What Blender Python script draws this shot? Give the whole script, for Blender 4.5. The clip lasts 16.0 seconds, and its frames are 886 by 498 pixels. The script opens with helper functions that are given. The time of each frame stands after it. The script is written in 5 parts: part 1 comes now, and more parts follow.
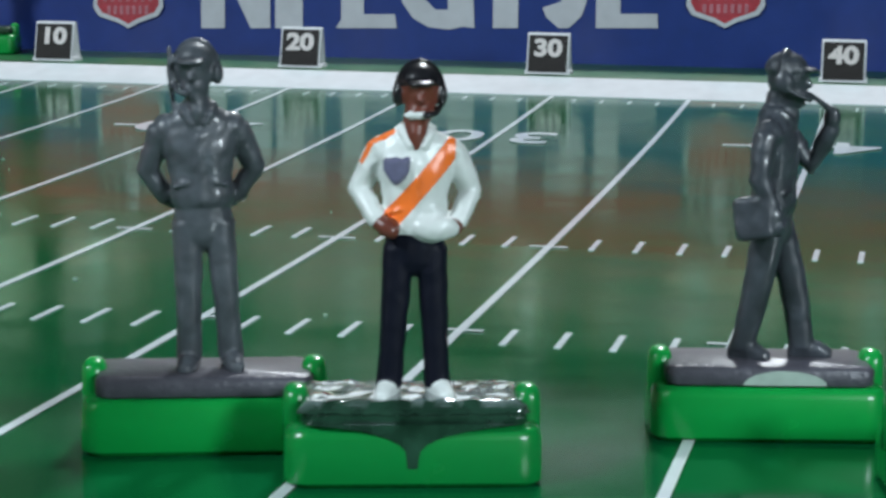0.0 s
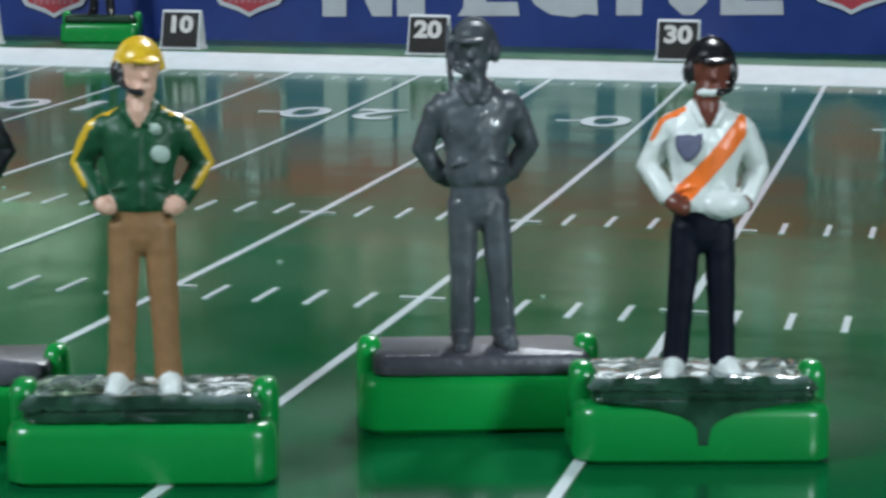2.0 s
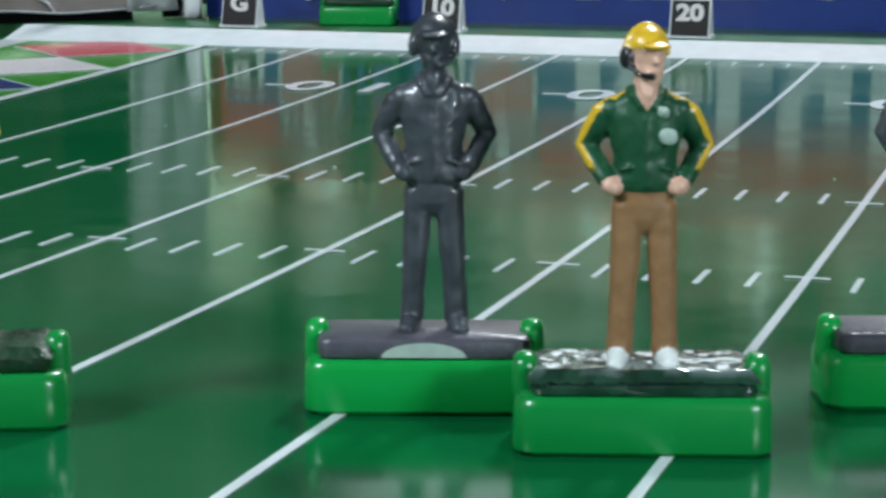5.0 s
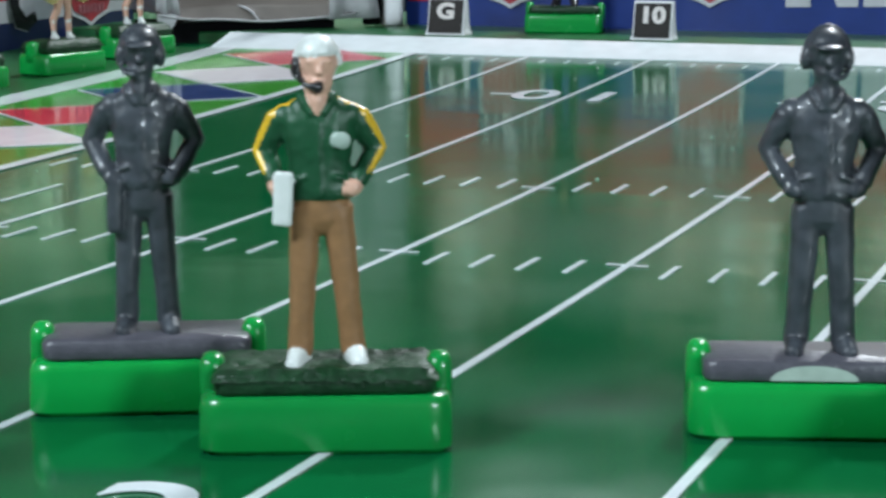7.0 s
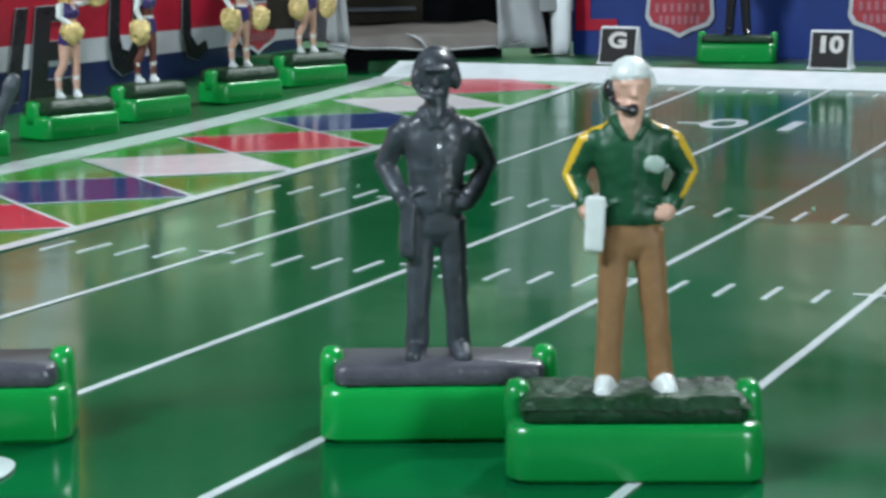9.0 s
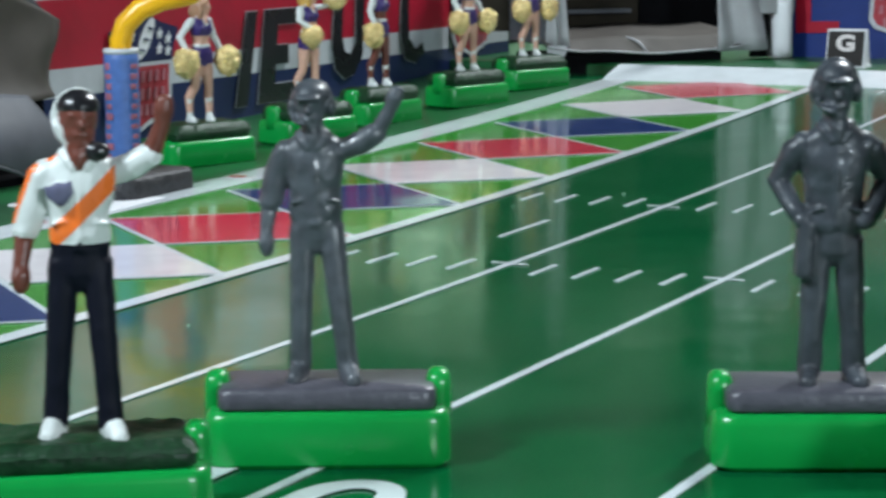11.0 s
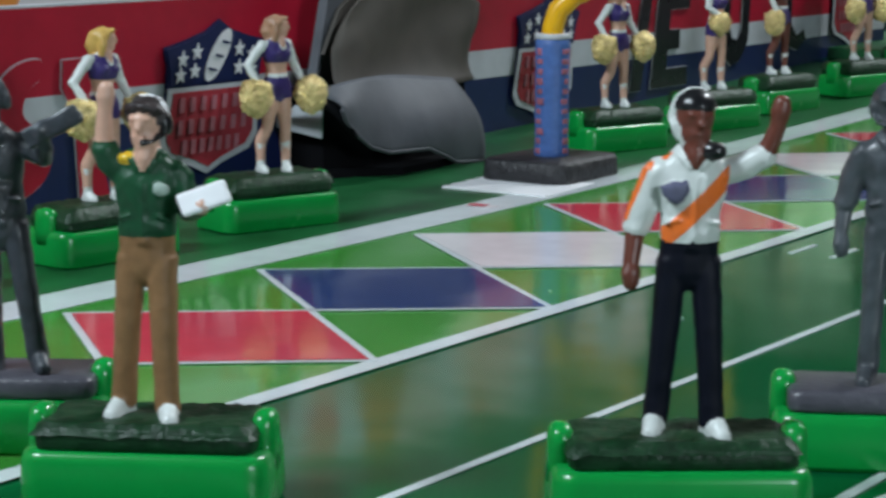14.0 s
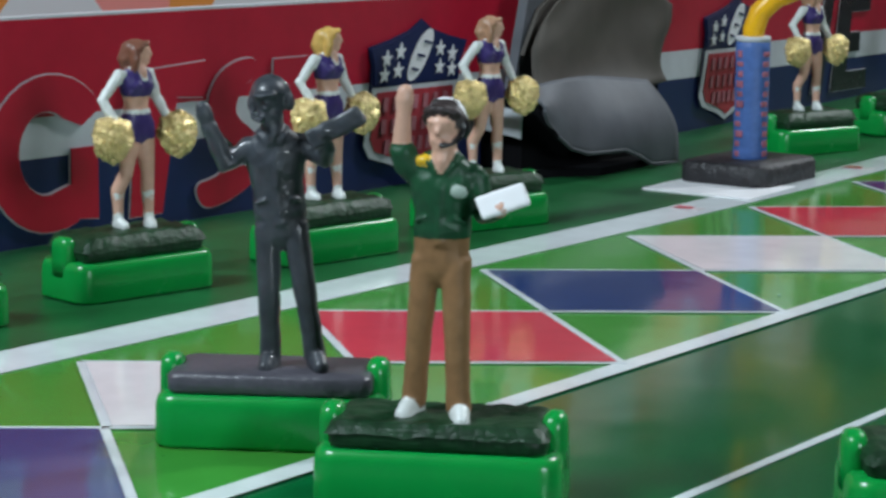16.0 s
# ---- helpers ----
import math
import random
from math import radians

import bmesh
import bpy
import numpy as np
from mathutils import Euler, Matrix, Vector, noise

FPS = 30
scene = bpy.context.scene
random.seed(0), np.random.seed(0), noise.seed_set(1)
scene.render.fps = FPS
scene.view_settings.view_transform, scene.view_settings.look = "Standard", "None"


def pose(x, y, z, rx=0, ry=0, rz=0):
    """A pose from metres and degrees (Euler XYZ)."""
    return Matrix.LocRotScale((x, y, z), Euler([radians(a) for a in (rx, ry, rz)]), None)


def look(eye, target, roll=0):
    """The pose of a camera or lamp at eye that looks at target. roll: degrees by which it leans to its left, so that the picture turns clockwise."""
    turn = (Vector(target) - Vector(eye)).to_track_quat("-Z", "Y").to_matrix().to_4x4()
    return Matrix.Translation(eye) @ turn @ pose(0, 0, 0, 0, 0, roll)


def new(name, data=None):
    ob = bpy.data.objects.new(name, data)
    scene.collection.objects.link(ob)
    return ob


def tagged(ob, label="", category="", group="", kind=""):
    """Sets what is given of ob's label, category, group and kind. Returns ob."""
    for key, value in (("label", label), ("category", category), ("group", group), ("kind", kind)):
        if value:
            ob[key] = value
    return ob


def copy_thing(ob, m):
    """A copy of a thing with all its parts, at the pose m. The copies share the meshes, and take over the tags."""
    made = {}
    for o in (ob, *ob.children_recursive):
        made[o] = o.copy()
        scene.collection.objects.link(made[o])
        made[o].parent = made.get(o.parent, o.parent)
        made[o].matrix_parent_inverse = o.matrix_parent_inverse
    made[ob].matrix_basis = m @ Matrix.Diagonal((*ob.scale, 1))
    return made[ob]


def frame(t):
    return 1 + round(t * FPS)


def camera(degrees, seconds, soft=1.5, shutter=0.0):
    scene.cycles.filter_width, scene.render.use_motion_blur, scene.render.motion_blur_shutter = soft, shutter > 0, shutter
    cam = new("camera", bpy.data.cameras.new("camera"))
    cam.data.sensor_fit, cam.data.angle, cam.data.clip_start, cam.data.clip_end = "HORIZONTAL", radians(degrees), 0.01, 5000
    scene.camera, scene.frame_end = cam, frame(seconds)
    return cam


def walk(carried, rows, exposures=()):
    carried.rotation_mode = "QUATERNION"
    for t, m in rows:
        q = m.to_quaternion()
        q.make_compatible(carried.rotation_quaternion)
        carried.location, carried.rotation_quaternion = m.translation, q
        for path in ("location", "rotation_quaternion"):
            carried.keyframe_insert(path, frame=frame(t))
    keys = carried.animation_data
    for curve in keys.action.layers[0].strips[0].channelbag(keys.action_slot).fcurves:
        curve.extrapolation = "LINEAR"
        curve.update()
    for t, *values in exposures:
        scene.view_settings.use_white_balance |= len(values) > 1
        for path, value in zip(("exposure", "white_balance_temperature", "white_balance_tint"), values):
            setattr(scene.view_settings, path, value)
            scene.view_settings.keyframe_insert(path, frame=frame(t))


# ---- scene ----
cam = camera(23.32, 16.0, soft=3.0, shutter=0.5)
PATH = [
    (0, (0.4200, -0.1718, 0.0761), (0.3131, 0.3102, -0.0030), 0.60),
    (0.5, (0.4118, -0.1743, 0.0752), (0.3039, 0.3073, -0.0048), 0.66),
    (1, (0.4047, -0.1742, 0.0747), (0.2955, 0.3072, -0.0049), 0.55),
    (1.5, (0.3984, -0.1757, 0.0747), (0.2865, 0.3052, -0.0045), 0.46),
    (2, (0.3883, -0.1805, 0.0740), (0.2721, 0.2990, -0.0069), 0.34),
    (2.5, (0.3785, -0.1821, 0.0745), (0.2572, 0.2959, -0.0079), 0.38),
    (3, (0.3712, -0.1885, 0.0759), (0.2430, 0.2875, -0.0077), 0.71),
    (5.5, (0.3345, -0.2023, 0.0744), (0.1815, 0.2660, -0.0109), -0.07),
    (6, (0.3222, -0.2025, 0.0739), (0.1620, 0.2634, -0.0114), -0.17),
    (6.5, (0.3158, -0.2047, 0.0765), (0.1496, 0.2593, -0.0083), -0.28),
    (7, (0.3070, -0.2062, 0.0754), (0.1350, 0.2557, -0.0086), -0.09),
    (7.5, (0.2998, -0.2078, 0.0764), (0.1224, 0.2522, -0.0066), -0.18),
    (8, (0.2919, -0.2088, 0.0753), (0.1092, 0.2498, -0.0045), 0.23),
    (8.5, (0.2863, -0.2109, 0.0738), (0.0976, 0.2455, -0.0040), 0.14),
    (11, (0.2416, -0.2162, 0.0749), (0.0198, 0.2253, -0.0018), -0.36),
    (11.5, (0.2328, -0.2266, 0.0787), (0.0015, 0.2098, 0.0005), 0.23),
    (12, (0.2261, -0.2285, 0.0778), (-0.0124, 0.2038, -0.0011), 0.68),
    (12.5, (0.2217, -0.2304, 0.0780), (-0.0258, 0.1966, -0.0018), 0.78),
    (13, (0.2144, -0.2313, 0.0776), (-0.0436, 0.1893, -0.0031), 0.40),
    (13.2, (0.2127, -0.2311, 0.0769), (-0.0505, 0.1863, -0.0036), 0.35),
    (13.5, (0.2100, -0.2349, 0.0776), (-0.0579, 0.1795, -0.0031), 0.26),
    (14, (0.2055, -0.2368, 0.0778), (-0.0703, 0.1722, -0.0042), 0.28),
    (14.5, (0.1974, -0.2397, 0.0762), (-0.0837, 0.1657, -0.0056), 0.49),
    (15, (0.1942, -0.2429, 0.0775), (-0.0938, 0.1573, -0.0057), 0.60),
    (15.5, (0.1926, -0.2476, 0.0788), (-0.1026, 0.1474, -0.0042), 0.46),
    (16, (0.1876, -0.2514, 0.0787), (-0.1094, 0.1423, -0.0041), 0.52),
]
walk(cam, [(t, look(e, g, r)) for t, e, g, r in PATH],
     exposures=((0, 0.0), (3, -0.04), (5.3, 0.10), (7, 0.20), (11, 0.10), (12.5, -0.13), (14, -0.42), (16, -0.34)))

# ---- light ----
world = bpy.data.worlds.new("room_dark")
world.use_nodes = True
world.node_tree.nodes["Background"].inputs[0].default_value = (0.9, 0.95, 1.0, 1)
world.node_tree.nodes["Background"].inputs[1].default_value = 0.014
scene.world = world


def area(name, eye, target, sx, sy, watts, colour):
    d = bpy.data.lights.new(name, "AREA")
    d.shape, d.size, d.size_y, d.energy, d.color = "RECTANGLE", sx, sy, watts, colour
    ob = new(name, d)
    ob.matrix_world = look(eye, target)
    return ob


# Unseen key from the left front, set low for its falloff.
area("key_light", (-0.27, -0.50, 0.66), (0.12, 0.06, 0), 0.20, 0.16, 10.5, (0.77, 0.91, 1.0))
area("side_light", (1.02, -0.44, 0.32), (0.25, 0.1, 0), 0.16, 0.16, 6.5, (0.78, 0.92, 1.0))
area("far_light", (-0.25, 2.7, 1.03), (0.25, 0.1, 0), 0.9, 0.32, 2.2, (0.84, 0.94, 1.0))
# Unseen fill strip, added to brighten the curtain that the board mirrors.
area("curtain_fill_light", (-0.6, 2.30, 0.34), (-0.6, 3.0, 0.34), 3.2, 0.10, 30, (0.97, 0.98, 0.96)).data.spread = radians(52)
# A second added fill with no known source, for the tall hangings.
area("drape_fill_light", (-1.3, 2.15, 0.95), (-1.4, 2.8, 0.95), 1.7, 0.10, 4.5, (0.97, 0.98, 0.96)).data.spread = radians(80)
area("overhead_light", (0.28, 1.30, 1.15), (0.22, 0.25, 0), 0.16, 0.16, 23, (0.88, 0.95, 1.0))

MM = 0.001
YARD5 = 0.0487          # five yards as printed on the board
ROW_NEAR, ROW_FAR = 0.2, 0.2931
SIDE = 0.5815           # inner edge of the far side line
MID = 0.5 * (ROW_NEAR + ROW_FAR)
NEAR_SIDE = 2 * MID - SIDE
GOAL0, GOAL_STEP = 0.0482, 0.0569
GOAL_IN, GOAL_OUT = -0.0013, 0.0030
TIP_BACK, TIP_GOAL = -0.0712, 0.0000   # tips of the diamonds
LINE_IN, LINE_OUT = -0.0748, -0.0875   # the white end line
APRON = 0.0145           # the rim of the board stands a little over the field
WALL_Y, WALL_X = 0.672, -0.165


def sag(y):
    """The thin board bends up towards its far edge."""
    u = max(y - 0.1, 0.0)
    return 0.0271 * u * u + 0.0271 * u ** 3


# ---- materials ----
def material(name, colour, rough=0.5, metal=0.0, grain=0.15, scale=400.0, bump=0.0, coat=0.0, spec=0.5, blotch=60.0, sss=0.0):
    """Principled paint with two scales of mottling and a fine relief."""
    m = bpy.data.materials.new(name)
    m.use_nodes = True
    n, l = m.node_tree.nodes, m.node_tree.links
    b = n["Principled BSDF"]
    tc = n.new("ShaderNodeTexCoord")
    fine, wide = n.new("ShaderNodeTexNoise"), n.new("ShaderNodeTexNoise")
    fine.inputs["Scale"].default_value, wide.inputs["Scale"].default_value = scale, blotch
    fine.inputs["Detail"].default_value = 4
    l.new(tc.outputs["Object"], fine.inputs["Vector"])
    l.new(tc.outputs["Object"], wide.inputs["Vector"])
    add = n.new("ShaderNodeMath")
    add.operation = "ADD"
    l.new(fine.outputs["Fac"], add.inputs[0])
    l.new(wide.outputs["Fac"], add.inputs[1])
    mul = n.new("ShaderNodeMapRange")
    mul.inputs["From Min"].default_value, mul.inputs["From Max"].default_value = 0.6, 1.4
    mul.inputs["To Min"].default_value, mul.inputs["To Max"].default_value = 1 - grain, 1 + grain
    l.new(add.outputs[0], mul.inputs["Value"])
    mix = n.new("ShaderNodeVectorMath")
    mix.operation = "SCALE"
    mix.inputs[0].default_value = colour
    l.new(mul.outputs[0], mix.inputs["Scale"])
    l.new(mix.outputs[0], b.inputs["Base Color"])
    rr = n.new("ShaderNodeMapRange")
    rr.inputs["To Min"].default_value, rr.inputs["To Max"].default_value = rough * 0.85, min(1, rough * 1.15)
    l.new(wide.outputs["Fac"], rr.inputs["Value"])
    l.new(rr.outputs[0], b.inputs["Roughness"])
    b.inputs["Metallic"].default_value = metal
    b.inputs["Specular IOR Level"].default_value = spec
    b.inputs["Coat Weight"].default_value = coat
    b.inputs["Coat Roughness"].default_value = 0.08
    if sss:
        b.inputs["Subsurface Weight"].default_value = sss
        b.inputs["Subsurface Scale"].default_value = 0.002
    if bump:
        bp = n.new("ShaderNodeBump")
        bp.inputs["Strength"].default_value = bump
        bp.inputs["Distance"].default_value = 0.0006 if bump < 0.55 else 0.0014
        l.new(fine.outputs["Fac"], bp.inputs["Height"])
        l.new(bp.outputs[0], b.inputs["Normal"])
    return m


def board_print(name, colour, rough=0.11):
    """Lacquered print on a thin sheet that is not quite flat."""
    m = material(name, colour, rough, grain=0.10, scale=150, blotch=14, coat=0.1, spec=0.34)
    n, l = m.node_tree.nodes, m.node_tree.links
    b = n["Principled BSDF"]
    geo = n.new("ShaderNodeNewGeometry")
    wave = n.new("ShaderNodeTexNoise")
    wave.inputs["Scale"].default_value = 26
    wave.inputs["Detail"].default_value = 2
    l.new(geo.outputs["Position"], wave.inputs["Vector"])
    cloud, spread = n.new("ShaderNodeTexNoise"), n.new("ShaderNodeMapRange")
    cloud.inputs["Scale"].default_value, cloud.inputs["Detail"].default_value = 19, 6
    spread.inputs["From Min"].default_value, spread.inputs["From Max"].default_value = 0.35, 0.68
    spread.inputs["To Min"].default_value, spread.inputs["To Max"].default_value = rough * 0.65, rough * 1.35
    l.new(geo.outputs["Position"], cloud.inputs["Vector"])
    l.new(cloud.outputs["Fac"], spread.inputs["Value"])
    l.new(spread.outputs[0], b.inputs["Roughness"])
    l.new(spread.outputs[0], b.inputs["Coat Roughness"])
    bp = n.new("ShaderNodeBump")
    bp.inputs["Strength"].default_value = 0.16
    bp.inputs["Distance"].default_value = 0.0012
    l.new(wave.outputs["Fac"], bp.inputs["Height"])
    l.new(bp.outputs[0], b.inputs["Normal"])
    l.new(bp.outputs[0], b.inputs["Coat Normal"])
    return m


M_FIELD = board_print("field_green", (0.0015, 0.087, 0.027), 0.13)
M_ENDGREEN = board_print("end_zone_green", (0.048, 0.255, 0.035))
M_LINE = board_print("line_white", (0.62, 0.67, 0.69), 0.12)
M_RED = board_print("print_red", (0.56, 0.048, 0.075), 0.1)
M_BLUE = board_print("print_blue", (0.024, 0.048, 0.155), 0.1)
M_PINKWHITE = board_print("print_white", (0.72, 0.68, 0.70), 0.1)
M_APRON = material("apron_green", (0.009, 0.095, 0.028), 0.35, grain=0.25, scale=90, bump=0.2)
M_PLASTIC = material("green_plastic", (0.003, 0.270, 0.045), 0.26, grain=0.08, scale=300, spec=0.5, sss=0.1)
M_PLASTIC_DEEP = material("deep_green_plastic", (0.003, 0.195, 0.036), 0.26, grain=0.08, scale=300, spec=0.5, sss=0.1)
M_GREY = material("primer_grey", (0.036, 0.042, 0.051), 0.45, grain=0.55, scale=420, bump=0.22, blotch=170, spec=0.42, coat=0.35)
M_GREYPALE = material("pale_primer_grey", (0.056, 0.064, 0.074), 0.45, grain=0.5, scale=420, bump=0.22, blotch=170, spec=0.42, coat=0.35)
M_GREYPLATE = material("primer_grey_plate", (0.068, 0.066, 0.082), 0.38, grain=0.2, scale=900, bump=0.35, blotch=200)
M_TURF = material("painted_turf", (0.006, 0.034, 0.012), 0.45, spec=0.3, grain=0.5, scale=900, bump=0.5, blotch=240)
M_TURFGLOSS = material("glossy_turf_glare", (0.015, 0.045, 0.028), 0.14, grain=0.6, scale=260, bump=0.22, blotch=220, coat=1.0)
M_SKIN_LIGHT = material("paint_light_skin", (0.58, 0.34, 0.25), 0.4, grain=0.12, scale=700)
M_SKIN_DARK = material("paint_brown_skin", (0.13, 0.035, 0.022), 0.38, grain=0.15, scale=700)
M_GREEN = material("paint_dark_green", (0.007, 0.060, 0.024), 0.45, spec=0.35, grain=0.2, scale=700, bump=0.1)
M_YELLOW = material("paint_yellow", (0.62, 0.38, 0.02), 0.32, grain=0.15, scale=700)
M_TAN = material("paint_tan", (0.235, 0.125, 0.055), 0.55, spec=0.3, grain=0.18, scale=700)
M_NAVY = material("paint_navy", (0.003, 0.004, 0.011), 0.6, spec=0.18, grain=0.2, scale=700)
M_WHITE = material("paint_white", (0.62, 0.65, 0.63), 0.34, grain=0.08, scale=700)
M_BLACK = material("paint_black", (0.010, 0.010, 0.012), 0.28, grain=0.2, scale=700)
M_ORANGE = material("paint_orange", (0.85, 0.17, 0.025), 0.36, grain=0.1, scale=700)
M_PURPLE = material("paint_purple", (0.030, 0.016, 0.115), 0.45, grain=0.15, scale=700)
M_BADGE = material("paint_badge", (0.10, 0.10, 0.17), 0.5, grain=0.3, scale=900)
M_GOLD = material("gold_tinsel", (0.86, 0.67, 0.31), 0.26, metal=0.6, grain=0.35, scale=900, bump=1.0, blotch=400)
M_BLONDE = material("hair_blonde", (0.55, 0.34, 0.09), 0.4, grain=0.2, scale=900)
M_BROWN = material("hair_brown", (0.17, 0.065, 0.04), 0.4, grain=0.2, scale=900)
M_DARKHAIR = material("hair_dark", (0.022, 0.014, 0.014), 0.5, grain=0.3, scale=900)
M_LIGHTBROWN = material("hair_light_brown", (0.36, 0.2, 0.12), 0.4, grain=0.2, scale=900)
M_WALLBLUE = material("banner_blue", (0.012, 0.035, 0.185), 0.35, grain=0.12, scale=200)
M_WALLNAVY = material("banner_navy", (0.010, 0.018, 0.075), 0.35, grain=0.12, scale=200)
M_WALLRED = material("banner_red", (0.41, 0.009, 0.030), 0.32, grain=0.12, scale=200)
M_WALLGREY = material("banner_grey", (0.50, 0.52, 0.55), 0.4, grain=0.1, scale=200)
M_LETTER = material("letter_grey", (0.48, 0.49, 0.52), 0.4, grain=0.1, scale=200)
M_SHIELDRED = material("shield_red", (0.38, 0.035, 0.05), 0.4, grain=0.3, scale=500)
M_CRESTROW = material("crest_row_print", (0.42, 0.15, 0.18), 0.4, grain=0.3, scale=500)
M_SHEET = material("grey_vinyl", (0.088, 0.093, 0.106), 0.6, spec=0.3, grain=0.25, scale=120, bump=0.3, blotch=30)
M_TAUPE = material("taupe_vinyl", (0.078, 0.069, 0.060), 0.65, spec=0.25, grain=0.2, scale=120, bump=0.2, blotch=30)
M_SILVER = material("silver_vinyl", (0.36, 0.36, 0.37), 0.45, spec=0.4, grain=0.25, scale=90, bump=0.4, blotch=25)
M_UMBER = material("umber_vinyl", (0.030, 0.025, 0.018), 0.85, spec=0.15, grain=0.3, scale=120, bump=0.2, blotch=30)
M_GLOSSWHITE = material("glossy_white_card", (0.8, 0.8, 0.82), 0.2, grain=0.05, scale=200)
M_DARK = material("matt_black", (0.004, 0.004, 0.005), 0.95, spec=0.08, grain=0.3, scale=200)
M_POSTBLUE = material("pad_blue", (0.06, 0.13, 0.36), 0.5, grain=0.25, scale=500, bump=0.2)
M_POSTRED = material("pad_red", (0.36, 0.12, 0.17), 0.5, grain=0.4, scale=900)
M_POSTYELLOW = material("post_yellow", (0.80, 0.42, 0.01), 0.3, grain=0.06, scale=300)
M_RUBBER = material("black_rubber", (0.018, 0.017, 0.02), 0.5, grain=0.4, scale=500, bump=0.6)
M_CARD = material("white_card", (0.78, 0.78, 0.80), 0.5, grain=0.06, scale=300)
M_DIGIT = material("digit_white", (0.66, 0.60, 0.58), 0.5, grain=0.1, scale=400)
M_SIGN = material("sign_black", (0.026, 0.022, 0.021), 0.65, spec=0.25, grain=0.3, scale=500)
M_PALE = material("pale_label", (0.30, 0.38, 0.33), 0.5, grain=0.2, scale=600)
M_WOOD = material("table_wood", (0.10, 0.06, 0.04), 0.35, grain=0.3, scale=40, blotch=8)
M_ROOM = material("room_wall_paint", (0.010, 0.012, 0.012), 0.8, grain=0.15, scale=20, blotch=3)


def glare_top(m):
    """Pale glare of the glossy turf, painted in patches on upward faces."""
    n, l = m.node_tree.nodes, m.node_tree.links
    b = n["Principled BSDF"]
    tc, nz, geo, sep = n.new("ShaderNodeTexCoord"), n.new("ShaderNodeTexNoise"), n.new("ShaderNodeNewGeometry"), n.new("ShaderNodeSeparateXYZ")
    nz.inputs["Scale"].default_value, nz.inputs["Detail"].default_value = 150, 3
    l.new(tc.outputs["Object"], nz.inputs["Vector"])
    l.new(geo.outputs["Normal"], sep.inputs[0])
    a, c, k = n.new("ShaderNodeMapRange"), n.new("ShaderNodeMapRange"), n.new("ShaderNodeMath")
    a.inputs["From Min"].default_value, a.inputs["From Max"].default_value = 0.44, 0.56
    c.inputs["From Min"].default_value, c.inputs["From Max"].default_value = 0.7, 0.9
    k.operation = "MULTIPLY"
    l.new(nz.outputs["Fac"], a.inputs["Value"])
    l.new(sep.outputs["Z"], c.inputs["Value"])
    l.new(a.outputs[0], k.inputs[0])
    l.new(c.outputs[0], k.inputs[1])
    mix = n.new("ShaderNodeMix")
    mix.data_type = "RGBA"
    l.new(k.outputs[0], mix.inputs["Factor"])
    l.new(b.inputs["Base Color"].links[0].from_socket, mix.inputs["A"])
    mix.inputs["B"].default_value = (0.13, 0.17, 0.165, 1)
    l.new(mix.outputs["Result"], b.inputs["Base Color"])


glare_top(M_TURFGLOSS)


def curtain(name, dark, light, tones):
    """Dim tones in upright streaks, made up for the board's mirror image."""
    m = material(name, (0.2, 0.2, 0.19), 0.8, grain=0.2, scale=20, blotch=3)
    n, l = m.node_tree.nodes, m.node_tree.links
    geo, mp = n.new("ShaderNodeNewGeometry"), n.new("ShaderNodeMapping")
    mp.inputs["Scale"].default_value = (9.0, 9.0, 1.0)
    nz, ramp = n.new("ShaderNodeTexNoise"), n.new("ShaderNodeValToRGB")
    nz.inputs["Scale"].default_value, nz.inputs["Detail"].default_value = 1.0, 0.8
    l.new(geo.outputs["Position"], mp.inputs["Vector"])
    l.new(mp.outputs[0], nz.inputs["Vector"])
    l.new(nz.outputs["Fac"], ramp.inputs["Fac"])
    e = ramp.color_ramp.elements
    e[0].position, e[0].color = 0.36, dark
    e[1].position, e[1].color = 0.74, light
    for p, c in tones:
        k = e.new(p)
        k.color = c
    l.new(ramp.outputs["Color"], n["Principled BSDF"].inputs["Base Color"])
    return m


M_MIRRORSTREAK = curtain("mirrored_streaks", (0.03, 0.07, 0.06, 1), (0.80, 0.84, 0.78, 1),
                    ((0.44, (0.17, 0.10, 0.075, 1)), (0.50, (0.07, 0.14, 0.115, 1)), (0.57, (0.27, 0.25, 0.20, 1)), (0.62, (0.22, 0.34, 0.30, 1))))
M_MIRRORGREEN = curtain("mirrored_green_grey", (0.14, 0.26, 0.18, 1), (0.38, 0.49, 0.39, 1),
                  ((0.44, (0.22, 0.26, 0.19, 1)), (0.50, (0.21, 0.34, 0.24, 1)), (0.57, (0.28, 0.40, 0.30, 1))))
M_CEIL = material("room_ceiling_paint", (0.20, 0.21, 0.22), 0.85, grain=0.06, scale=20, blotch=3)


# ---- mesh helpers ----
def link(name, bm, mats, parent=None, label="", smooth=True, angle=None):
    me = bpy.data.meshes.new(name)
    bm.normal_update()
    bm.to_mesh(me)
    bm.free()
    for m in (mats if isinstance(mats, (list, tuple)) else [mats]):
        me.materials.append(m)
    if smooth:
        for p in me.polygons:
            p.use_smooth = True
        if angle:
            me.set_sharp_from_angle(angle=radians(angle))
    ob = new(name, me)
    if parent:
        ob.parent = parent
    if label:
        ob["label"] = label
    return ob


def part(name, bm, mat, parent, label="", **k):
    return link(name, bm, mat, parent, label, **k)


def empty(name, m, label, category, group=""):
    ob = new(name)
    ob.matrix_world = m
    ob.empty_display_size = 0.01
    return tagged(ob, label, category, group)


